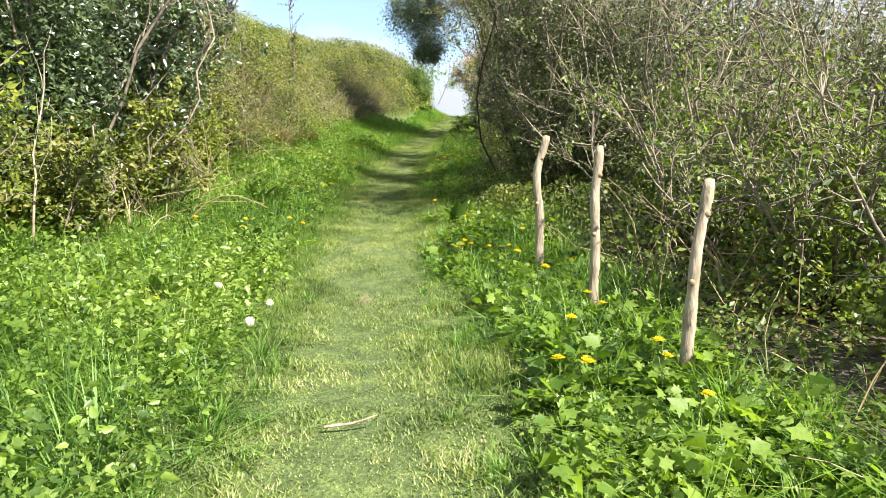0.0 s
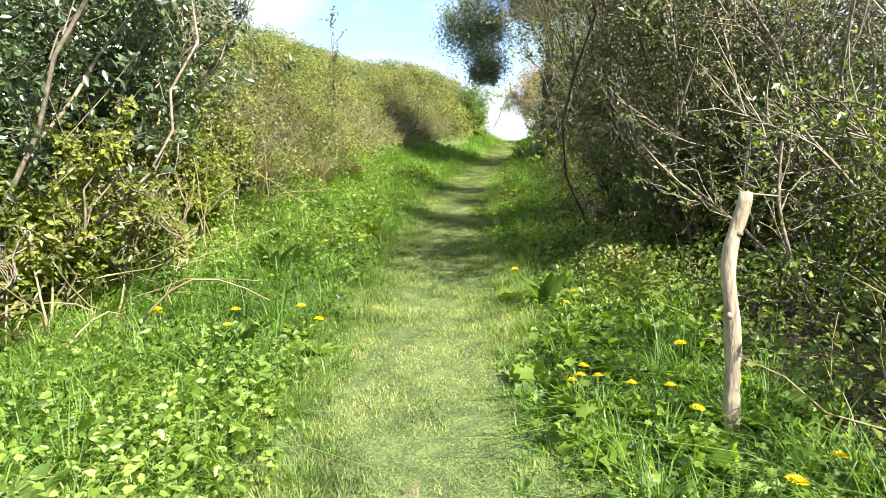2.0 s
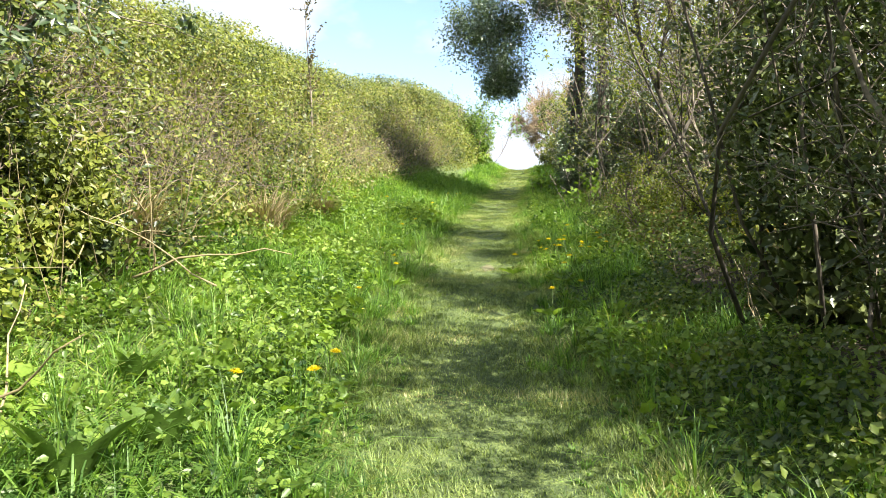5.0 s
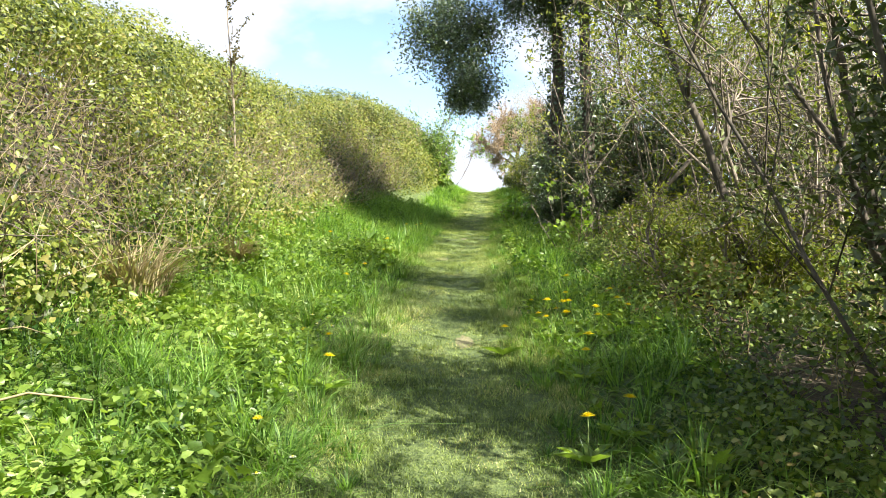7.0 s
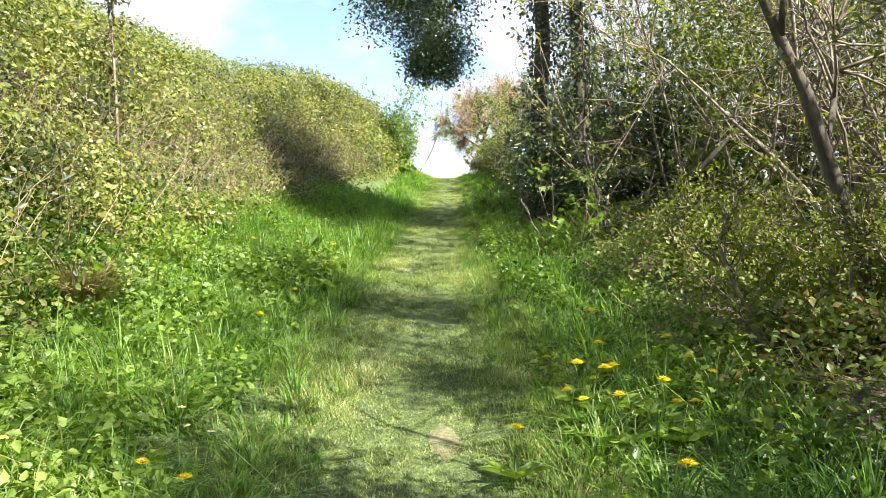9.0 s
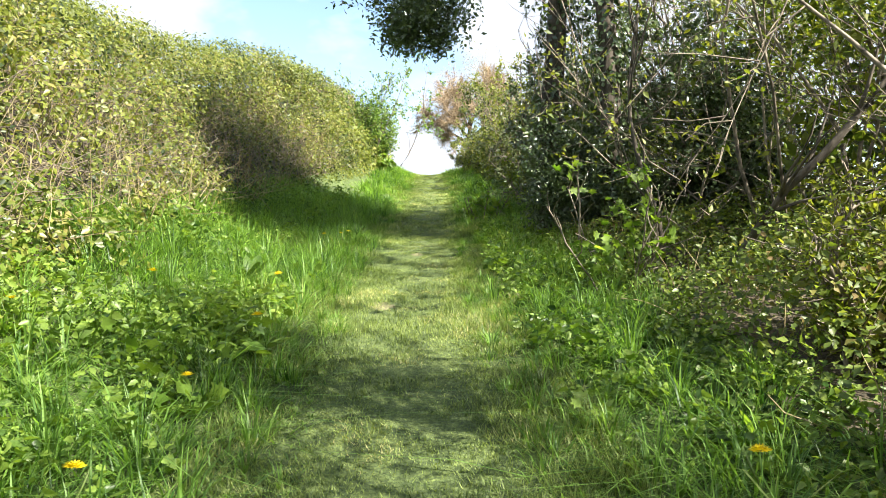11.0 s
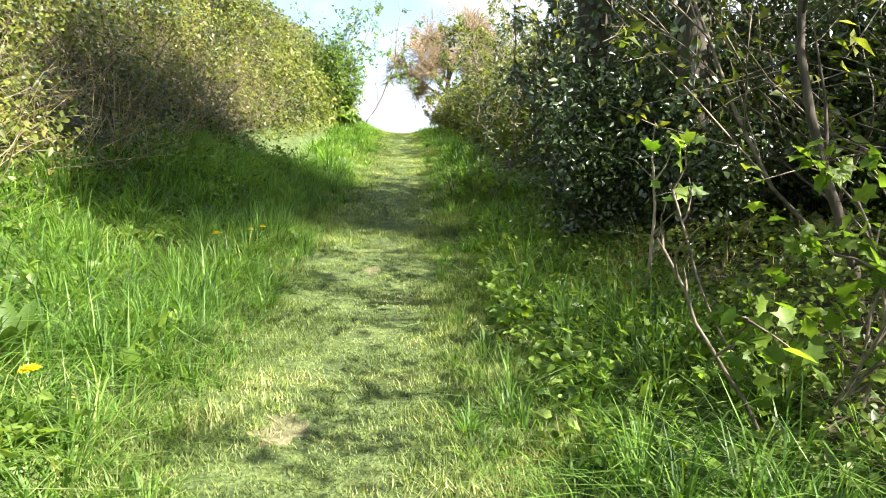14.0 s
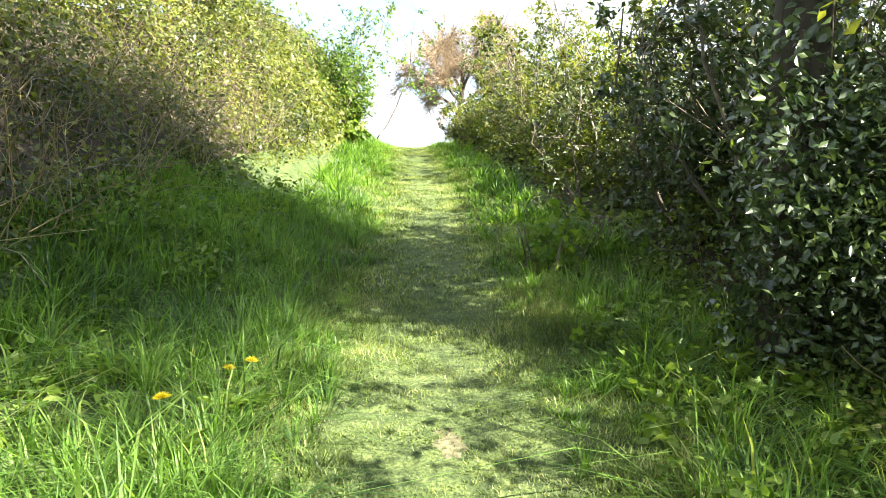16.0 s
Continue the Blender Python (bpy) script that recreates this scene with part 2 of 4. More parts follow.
def blades(pos, height, width, lean, segments=3, droop=0.5, heading=None):
    """Grass blades that rise, lean and bend over."""
    n = len(pos)
    a = rng.uniform(0, 2 * np.pi, n) if heading is None else heading
    way = np.stack([np.cos(a), np.sin(a), np.zeros(n)], 1)
    flat = np.stack([-np.sin(a), np.cos(a), np.zeros(n)], 1)
    lean = np.broadcast_to(lean, n) * rng.uniform(0.3, 1.5, n)
    rows = []
    for i in range(segments + 1):
        k = i / segments
        rise = k - droop * 0.5 * k * k * np.minimum(lean, 1.4)
        c = pos + way * (height * lean * k ** 1.6)[:, None]
        c[:, 2] += height * rise
        w = (width * (1 - k ** 1.5) * 0.5)[:, None] if i < segments else None
        rows += [c] if w is None else [c - flat * w, c + flat * w]
    v = np.stack(rows, 1)
    m = v.shape[1]
    off = (np.arange(n) * m)[:, None]
    quads = [np.array([(2 * i, 2 * i + 1, 2 * i + 3, 2 * i + 2)]) + off for i in range(segments - 1)]
    tip = np.array([(m - 3, m - 2, m - 1)]) + off
    return v.reshape(-1, 3), ([np.concatenate(quads)] if quads else []) + [tip]


def tubes(lines, radii, sides=4):
    """Many bent rods at once: lines (m, n, 3), radii (m, n)."""
    m, n, _ = lines.shape
    d = unit(np.gradient(lines, axis=1))
    ref = np.where(np.abs(d[..., 2:]) > 0.8, np.array([1.0, 0, 0]), np.array([0, 0, 1.0]))
    a = unit(np.cross(d, ref))
    b = np.cross(d, a)
    th = np.arange(sides) * 2 * np.pi / sides
    v = lines[:, :, None] + radii[:, :, None, None] * (np.cos(th)[:, None] * a[:, :, None] + np.sin(th)[:, None] * b[:, :, None])
    idx = np.arange(m * n * sides).reshape(m, n, sides)
    nxt = np.roll(idx, -1, 2)
    f = np.stack([idx[:, :-1], nxt[:, :-1], nxt[:, 1:], idx[:, 1:]], -1).reshape(-1, 4)
    caps = [idx[:, -1].reshape(m, sides), idx[:, 0, ::-1].reshape(m, sides)] if sides > 3 else []
    return v.reshape(-1, 3), [f] + caps


def wander(start, way, length, n, curl, up=0.0):
    """Lines that set out from start along way and wander; up bends them to the sky (or, below 0, to the ground)."""
    m = len(start)
    p, d = [start], unit(way)
    step = (np.broadcast_to(length, m) / (n - 1))[:, None]
    for i in range(n - 1):
        d = unit(d + curl * rng.normal(size=(m, 3)) + np.array([0, 0, up]))
        p.append(p[-1] + step * d)
    return np.stack(p, 1)


def taper(m, n, r0, r1):
    return np.broadcast_to(r0, m)[:, None] * np.linspace(1, 0, n) + np.broadcast_to(r1, m)[:, None] * np.linspace(0, 1, n)


def offshoots(lines, count, length, spread, n, curl, up=0.0, low=0.25):
    """Side shoots that leave the given lines at random points."""
    m, k, _ = lines.shape
    i = rng.integers(0, m, count)
    f = rng.uniform(low, 0.98, count) * (k - 1)
    j = np.minimum(f.astype(int), k - 2)
    w = (f - j)[:, None]
    p = lines[i, j] * (1 - w) + lines[i, j + 1] * w
    d = unit(lines[i, j + 1] - lines[i, j]) + spread * rng.normal(size=(count, 3))
    return wander(p, d, length * rng.uniform(0.5, 1.3, count), n, curl, up)


def along_lines(lines, count, low=0.2):
    m, k, _ = lines.shape
    i = rng.integers(0, m, count)
    f = rng.uniform(low, 1.0, count) * (k - 1)
    j = np.minimum(f.astype(int), k - 2)
    w = (f - j)[:, None]
    return lines[i, j] * (1 - w) + lines[i, j + 1] * w, unit(lines[i, j + 1] - lines[i, j])


def strip(count, y0, y1, u0, u1):
    """Random places along the lane, u metres from its middle."""
    y = rng.uniform(y0, y1, count)
    u = rng.uniform(u0, u1, count)
    x = mid(y) + u
    return np.stack([x, y, land(x, y)], 1), u


# ---- ground ----
gx = np.concatenate([-np.array([3000, 1500, 700, 300, 150, 80, 45, 28, 20]), np.arange(-15, 15.01, 0.22), [20, 28, 45, 80, 150, 300, 700, 1500, 3000]])
gy = np.concatenate([-np.array([3000, 1200, 500, 200, 90, 40, 20]), np.arange(-12, 62, 0.28), [70, 85, 110, 160, 250, 450, 900, 1800, 4000]])
GX, GY = np.meshgrid(gx, gy)
gv = np.stack([GX.ravel(), GY.ravel(), land(GX.ravel(), GY.ravel())], 1)
gi = np.arange(len(gv)).reshape(GX.shape)
gf = np.stack([gi[:-1, :-1], gi[:-1, 1:], gi[1:, 1:], gi[1:, :-1]], -1).reshape(-1, 4)
ground = part("ground", (gv, [gf]), M_SOIL, None, smooth=True)
tagged(ground, "sloping ground of moss, soil and turf under a grassy lane", "ground", kind="structure")

# Litter sheets whose dark colour also paints the shaded gaps under brambles and hedge.
for name, inner, outer, y0 in (("shaded_litter_bank", -2.45, -6.6, 6.0), ("shaded_litter_hedge", 1.75, 5.4, 2.4)):
    LK, LY = np.meshgrid(np.linspace(0, 1, 40), np.arange(y0, 47, 0.28))
    ragged = np.interp(LY, [y0, y0 + 4, 44, 47], [0.25, 1, 1, 0.4]) * (0.85 + 0.15 * wave(LY, 3.0 * outer, 1.7))
    LU = inner + (outer - inner) * LK * ragged
    LX = mid(LY) - 0.8 + (LU + 0.8) / steep(LY) if outer < 0 else mid(LY) + LU
    edge = np.clip(np.minimum(LK, 1 - LK) / 0.07, 0, 1) * np.clip((LY - y0) / 0.5, 0, 1)
    lv = np.stack([LX.ravel(), LY.ravel(), (land(LX, LY) - 0.04 + 0.065 * edge).ravel()], 1)
    li = np.arange(len(lv)).reshape(LU.shape)
    lf = np.stack([li[:-1, :-1], li[:-1, 1:], li[1:, 1:], li[1:, :-1]], -1).reshape(-1, 4)[:, ::1 if outer > 0 else -1]
    tagged(part(name, (lv, [lf]), M_SHADED_LITTER, smooth=True), "brown leaf litter and soil, darkened for the shade under brambles", "ground", kind="structure")

# ---- turf and herbs ----
WORN = ((-0.62, 5.65, 0.12, 0.4), (-0.85, 15.8, 0.13, 0.45), (-1.05, 21.0, 0.2, 0.22), (-0.6, 23.6, 0.12, 0.25))
for wx, wy, wa, wb in WORN:
    rr, th = np.meshgrid(np.linspace(0.001, 1, 9), np.linspace(0, 2 * np.pi, 37)[:-1])
    edge = 1 + 0.35 * wave(np.cos(th) * 2 + wx * 7, np.sin(th) * 2 + wy, 4.0)
    ex, ey = wx + wa * rr * edge * np.cos(th), wy + wb * rr * edge * np.sin(th)
    ez = land(ex, ey) + 0.006 - 0.03 * rr ** 3
    ei = np.arange(ex.size).reshape(ex.shape)
    en = np.roll(ei, -1, 0)
    ef = np.stack([ei[:, :-1], en[:, :-1], en[:, 1:], ei[:, 1:]], -1)[:, :].reshape(-1, 4)
    patch = part("bare_earth", (np.stack([ex.ravel(), ey.ravel(), ez.ravel()], 1), [ef]), M_EARTH, None, smooth=True)
    tagged(patch, "worn patch of bare dry earth on the path", "earth", kind="structure")


def worn(p):
    return sum(np.exp(-((p[:, 0] - x) / a) ** 2 - ((p[:, 1] - y) / b) ** 2) for x, y, a, b in WORN)


def turf(y0, y1, per_m2, wide=1.0):
    """Short trodden grass in uneven tufts: shortest and thinnest along the middle."""
    p, u = strip(int((y1 - y0) * 2.0 * per_m2), y0, y1, -1.0, 1.0)
    keep = rng.uniform(size=len(p)) > 0.25 * np.exp(-(u / 0.3) ** 2) + 0.4 * np.clip(wave(p[:, 0], p[:, 1], 9.0, 4.0), 0, 1) + 0.2 * worn(p)
    p, u = p[keep], u[keep]
    n = len(p)
    tuft = np.clip(0.75 + 0.6 * wave(p[:, 0], p[:, 1], 13.0, 1.9) + 0.4 * wave(p[:, 0], p[:, 1], 4.0, 2.9), 0.25, 2)
    h = (0.026 + 0.08 * np.clip(np.abs(u) - 0.2, 0, 1)) * rng.uniform(0.5, 1.6, n) * tuft
    return blades(p, h, rng.uniform(0.0035, 0.0085, n) * wide, 0.9, 1)


short_grass = part("short_grass", joined([turf(-4, 2, 1200), turf(2, 5, 6500, 1.4), turf(5, 12, 6500), turf(12, 26, 6800), turf(26, 46, 1900, 2.4)]), M_LAWN)
tagged(short_grass, "short trodden green grass on the walked path", "grass", kind="stuff")


def sward(count, y0, y1, u0, u1, h0, h1, wide=1.0):
    """Long grass: part loose, part in tussocks that spread from their middles."""
    loose = int(count * 0.3)
    p, u = strip(loose, y0, y1, u0, u1)
    keep = rng.uniform(size=loose) < 0.65 + 0.5 * wave(p[:, 0], p[:, 1], 3.7, 0.6)
    p, u = p[keep], u[keep]
    n = len(p)
    edge = np.clip((np.abs(u) - 0.35 + 0.2 * wave(p[:, 0], p[:, 1], 3.0, 7.7)) / 0.7, 0.18, 1)
    h = rng.uniform(h0, h1, n) * (0.8 + 0.35 * wave(p[:, 0], p[:, 1], 5.0, 2.6)) * edge
    one = blades(p, h, rng.uniform(0.006, 0.012, n) * wide, 1.0, 2, 1.0)
    tufts = (count - loose) // 38
    c, u = strip(tufts, y0, y1, u0, u1)
    i = rng.integers(0, tufts, count - loose)
    n = len(i)
    big = rng.uniform(0.35, 1.45, tufts) ** 1.2 * np.clip((np.abs(u) - 0.3) / 0.8, 0.22, 1)
    ang = rng.uniform(0, 2 * np.pi, n)
    rad = np.abs(rng.normal(0, 0.06, n)) * (0.5 + big[i])
    q = c[i] + np.stack([rad * np.cos(ang), rad * np.sin(ang), 0 * rad], 1)
    q[:, 2] = land(q[:, 0], q[:, 1]) - 0.01
    two = blades(q, rng.uniform(h0 * 1.2, h1 * 1.15, n) * big[i], rng.uniform(0.006, 0.014, n) * wide, 0.5 + rad * 9, 2, 1.0, ang)
    return joined([one, two])


tall_grass = part("tall_grass", joined([
    sward(5000, -6, 1.5, -3.4, -0.5, 0.1, 0.35), sward(5000, -6, 1.5, 0.5, 3.4, 0.1, 0.35),
    sward(36000, 1.5, 12, -2.9, -0.42, 0.12, 0.36),
    sward(26000, 12, 20.5, -2.7, -0.5, 0.12, 0.34), sward(42000, 20.5, 29, -3.0, -0.6, 0.12, 0.36),
    sward(16000, 29, 46, -1.7, -0.55, 0.10, 0.28, 2.4),
    sward(22000, 1.5, 12, 0.42, 2.1, 0.10, 0.30),
    sward(27000, 12, 27, 0.5, 2.0, 0.10, 0.34),
    sward(10000, 27, 46, 0.5, 1.6, 0.12, 0.32, 2.4),
]), M_GRASS)
tagged(tall_grass, "long lush green grass growing along both verges", "grass", kind="stuff")


LOBED = np.array([(0, 0, 0), (0.22, 0.30, 0.06), (0.18, 0.62, 0.05), (0.46, 0.34, 0.08), (0.66, 0.56, 0.03), (0.74, 0.20, 0.04), (1, 0, -0.08),
                  (0.74, -0.20, 0.04), (0.66, -0.56, 0.03), (0.46, -0.34, 0.08), (0.18, -0.62, 0.05), (0.22, -0.30, 0.06)])
LOBED_F = [np.array([(0, 1, 3, 6), (0, 6, 9, 11)]), np.array([(1, 2, 3), (3, 4, 5), (3, 5, 6), (9, 10, 11), (7, 8, 9), (6, 7, 9)])]


NETTLE = np.array([(0, 0, 0), (0.22, 0.5, 0.05), (0.5, 0.36, 0.07), (0.56, 0.44, 0.04), (1, 0, -0.16), (0.56, -0.44, 0.04), (0.5, -0.36, 0.07), (0.22, -0.5, 0.05)])
NETTLE_F = [np.array([(0, 1, 2, 4), (0, 4, 6, 7)]), np.array([(2, 3, 4), (4, 5, 6)])]


def herbs(count, y0, y1, u0, u1, h0, h1, size, bias=0.0, shape=(LEAF, LEAF_F), tiers=4, wide=0.75):
    """Stems set with tiers of leaves, tall in drifts and low between them."""
    p, u = strip(count, y0, y1, u0, u1)
    drift = wave(p[:, 0], p[:, 1], 3.2, 3.3)
    keep = rng.uniform(size=count) < 0.52 + bias + 0.45 * drift + 0.25 * wave(p[:, 0], p[:, 1], 11.0, 6.1)
    keep &= np.abs(u) > 0.66 + 0.3 * wave(p[:, 0], p[:, 1], 3.0, 7.7)
    p, drift = p[keep], drift[keep]
    n = len(p)
    h = rng.uniform(h0, h1, n) * (0.75 + 0.45 * drift + 0.25 * wave(p[:, 0], p[:, 1], 9.0, 1.1))
    out = []
    for tier in range(tiers):
        k = (tier + 1) / tiers
        for turn in range(3):
            a = rng.uniform(0, 2 * np.pi, n) + turn * 2.1
            way = np.stack([np.cos(a), np.sin(a), rng.uniform(-0.85, 0.25, n)], 1)
            spot = p + np.stack([0 * h, 0 * h, h * k], 1) + rng.uniform(0.01, 0.06, n)[:, None] * way
            nrm = np.stack([-np.cos(a) * 0.35, -np.sin(a) * 0.35, np.ones(n)], 1) + rng.normal(size=(n, 3)) * 0.8
            out.append(leaves(spot, nrm, rng.uniform(0.4, 1.45, n) * size * (1.15 - 0.5 * k), wide, shape, along=way))
    return joined(out)


nettle = dict(shape=(NETTLE, NETTLE_F), wide=0.62)
herb_left = part("nettle_bed", joined([herbs(300, -6, 1.5, -3.2, -0.8, 0.1, 0.4, 0.07), herbs(2900, 1.5, 11, -3.0, -0.7, 0.12, 0.55, 0.054, 0.08, **nettle), herbs(900, 1.5, 11, -2.4, -0.5, 0.04, 0.16, 0.05, 0.1, tiers=2),
                                       herbs(2900, 11, 21, -3.2, -1.05, 0.1, 0.42, 0.072, 0.12, **nettle), herbs(900, 21, 30, -2.8, -1.5, 0.1, 0.36, 0.075, -0.15, **nettle)]), M_HERB)
tagged(herb_left, "bed of young green nettles and cow parsley along the verge", "weeds", kind="stuff")
herb_right = part("herb_bed", joined([herbs(800, 1.2, 7.5, 0.5, 1.85, 0.04, 0.28, 0.062, 0.15, (LOBED, LOBED_F), 3, 0.85), herbs(700, 1.2, 7.5, 0.5, 1.85, 0.04, 0.24, 0.05, 0.1, **nettle), herbs(1900, 7.5, 25, 0.8, 2.2, 0.05, 0.28, 0.07, 0.05, **nettle)]), M_HERB)
tagged(herb_right, "bed of mixed green herbs below the hedge", "weeds", kind="stuff")
broad = part("hogweed_bed", joined([herbs(560, 1.2, 7.5, 0.6, 1.9, 0.06, 0.26, 0.12, 0.1, (LOBED, LOBED_F), 2, 0.9), herbs(420, 7.5, 25, 0.8, 2.2, 0.05, 0.22, 0.10, 0.0, (LOBED, LOBED_F), 2, 0.9),
                                    herbs(620, 1.5, 22, -3.0, -0.9, 0.08, 0.34, 0.12, 0.0, (LOBED, LOBED_F), 2, 0.9)]), M_BROAD)
tagged(broad, "broad lobed light green hogweed leaves in the verge", "weeds", kind="stuff")


def undergrowth(count, y0, y1, u0, u1, thick, size):
    p, u = strip(count, y0, y1, u0, u1)
    bump = np.clip(0.55 + 0.6 * wave(p[:, 0], p[:, 1], 3.4, 5.0), 0.05, 1.2) * np.clip((u - u0) / 0.6, 0.25, 1)
    p[:, 2] += thick * bump * (1 - 0.8 * rng.uniform(size=count) ** 1.6)
    return leaves(p, np.array([-0.2, -0.4, 0.8]) + 0.6 * rng.normal(size=(count, 3)), rng.uniform(0.45, 1.4, count) * size * 0.95, 0.85, (CHIP, CHIP_F))


under = part("hedge_undergrowth", joined([undergrowth(28000, 1.5, 13, 1.75, 5.0, 0.7, 0.055), undergrowth(7000, 8, 13.5, 1.05, 1.9, 0.5, 0.05), undergrowth(44000, 13, 28, 1.6, 4.4, 0.7, 0.052), undergrowth(7000, 28, 46, 1.5, 3.5, 0.7, 0.10)]), M_UNDER)
tagged(under, "low shaded brambles and ivy under the hedge", "undergrowth", kind="stuff")
p0, _ = strip(1300, 1.5, 27, 1.9, 4.6)
stalks = wander(p0, np.array([-0.15, 0, 0.8]) + 0.7 * rng.normal(size=(1300, 3)), rng.uniform(0.2, 0.7, 1300), 5, 0.22, -0.05)
part("dry_stalks", tubes(stalks, taper(1300, 5, 0.005, 0.002), 3), M_DRY, under, "dry pale stalks and old canes")


# ---- bramble bank ----
def bank_depth(u, x, y):
    """How deep the brambles stand over the ground of the bank."""
    t = 0.62 * np.clip((-2.1 - u) / 1.3, 0.12, 1) * (0.8 + 0.3 * wave(x, y, 1.6, 0.3) + 0.3 * wave(x, y, 4.5, 1.3))
    return t + np.clip((-2.8 - u) / 1.2, 0, 1) * np.interp(y, [8, 12, 17.5, 22, 28, 34, 40], [0, 0.3, 0.4, 0.45, 0.45, 0.25, 0.0])


def bank_mounds(mounds, each, y0, y1, size, u0=-6.8, u1=-2.35):
    """Bramble heaps side by side, each a dome of leaves with dark gaps between it and the next."""
    y, u = rng.uniform(y0, y1, mounds), rng.uniform(u0, u1, mounds)
    x = mid(y) - 0.8 + (u + 0.8) / steep(y)
    r = rng.uniform(0.2, 0.6, mounds) * np.clip((-2.0 - u) / 0.9, 0.4, 1)
    c = np.stack([x, y, land(x, y) + bank_depth(u, x, y) - 0.45 * r], 1)
    i = rng.choice(mounds, mounds * each, p=r ** 2 / (r ** 2).sum())
    v = unit(rng.normal(size=(len(i), 3)) + np.array([0.25, -0.3, 0.45]))
    lump = 1 + 0.22 * wave(v[:, 0] * 2 + i, v[:, 1] * 2 + v[:, 2] * 2, 3.0, 0.7)
    p = c[i] + v * (r[i] * lump * (1.04 - 0.4 * rng.uniform(size=len(i)) ** 3))[:, None] * np.array([1.15, 1.15, 0.95])
    heaps = leaves(p, v + np.array([0.15, -0.1, 0.35]) + 0.5 * rng.normal(size=p.shape), rng.uniform(0.45, 1.5, len(p)) * size, 0.78, (CHIP, CHIP_F))
    n = mounds * each // 4
    y, u = rng.uniform(y0, y1, n), rng.uniform(u0, u1 + 0.1, n)
    x = mid(y) - 0.8 + (u + 0.8) / steep(y)
    q = np.stack([x, y, land(x, y) + bank_depth(u, x, y) * rng.uniform(0.1, 0.75, n)], 1)
    return joined([heaps, leaves(q, np.array([0.4, -0.2, 0.8]) + 0.7 * rng.normal(size=q.shape), rng.uniform(0.5, 1.3, n) * size, 0.75, (CHIP, CHIP_F))])


bank = part("bramble_bank", joined([bank_mounds(520, 165, 9.8, 20, 0.05), bank_mounds(560, 140, 20, 34, 0.062), bank_mounds(360, 80, 34, 48, 0.095)]), M_BRAMBLE)
tagged(bank, "yellow-green bramble thicket covering the steep bank", "brambles", kind="stuff")
p0, _ = strip(1500, 11, 46, -5.5, -2.9)
canes = wander(p0 + np.array([0, 0, 0.2]), np.array([0.5, 0, 1.0]) + 0.6 * rng.normal(size=(1500, 3)), rng.uniform(0.6, 1.2, 1500), 6, 0.25, -0.12)
part("bramble_canes", tubes(canes, taper(1500, 6, 0.006, 0.003), 3), M_TWIG, bank, "bare arching grey-brown canes")


p1, _ = strip(2600, 10, 44, -5.0, -2.3)
straw = wander(p1 + np.array([0, 0, 0.35]), np.array([0.3, 0, 1.0]) + 0.45 * rng.normal(size=(2600, 3)), rng.uniform(0.4, 0.9, 2600), 4, 0.15, -0.05)
part("dry_stems", tubes(straw, taper(2600, 4, 0.004, 0.0015), 3), M_DRY, bank, "dead straw-coloured stems")


# ---- bushes ----
def browsed(p, x, y):
    """Shoots are browsed and cut back from the lane: nothing stands into the walking space."""
    u = p[..., 0] + x - mid(p[..., 1] + y)
    right = x > mid(y)
    out = (np.interp(p[..., 1] + y, [0, 7, 10, 15, 28, 36], [2.1, 2.0, 1.7, 1.55, 1.45, 0.95]) if right else 2.15) - 0.42 * wave(p[..., 1] + y, p[..., 2], 3.4, 0.4) - 0.16 * wave(p[..., 1] + y, p[..., 2], 11.0, 1.4) - np.clip(p[..., 2] - 2.2, 0, 2) * 0.55
    w = u if right else -u
    shift = np.where(w < out, (out + 0.2 * np.tanh(w - out)) - w, 0.0)
    p = p.copy()
    p[..., 0] += shift if right else -shift
    return p


def hull(n, x, y, h, r, lean, r0, r1):
    """Random places in the uneven outer layer of a bush, from its foot."""
    v = unit(rng.normal(size=(n, 3)))
    v[:, 2] = np.abs(v[:, 2])
    rad = rng.uniform(r0 ** 2, r1 ** 2, n) ** 0.5
    lump = 0.86 + 0.2 * wave(v[:, 0] * 3 + x, v[:, 1] * 3 + v[:, 2] * 4, 2.0, y)
    f = np.clip(v[:, 2] * rad * lump * 1.05 - rng.uniform(0, 0.35, n), 0.02, 1.1)
    return np.stack([v[:, 0] * rad * lump * r + lean[0] * f * h, v[:, 1] * rad * lump * r + lean[1] * f * h, f * h], 1)


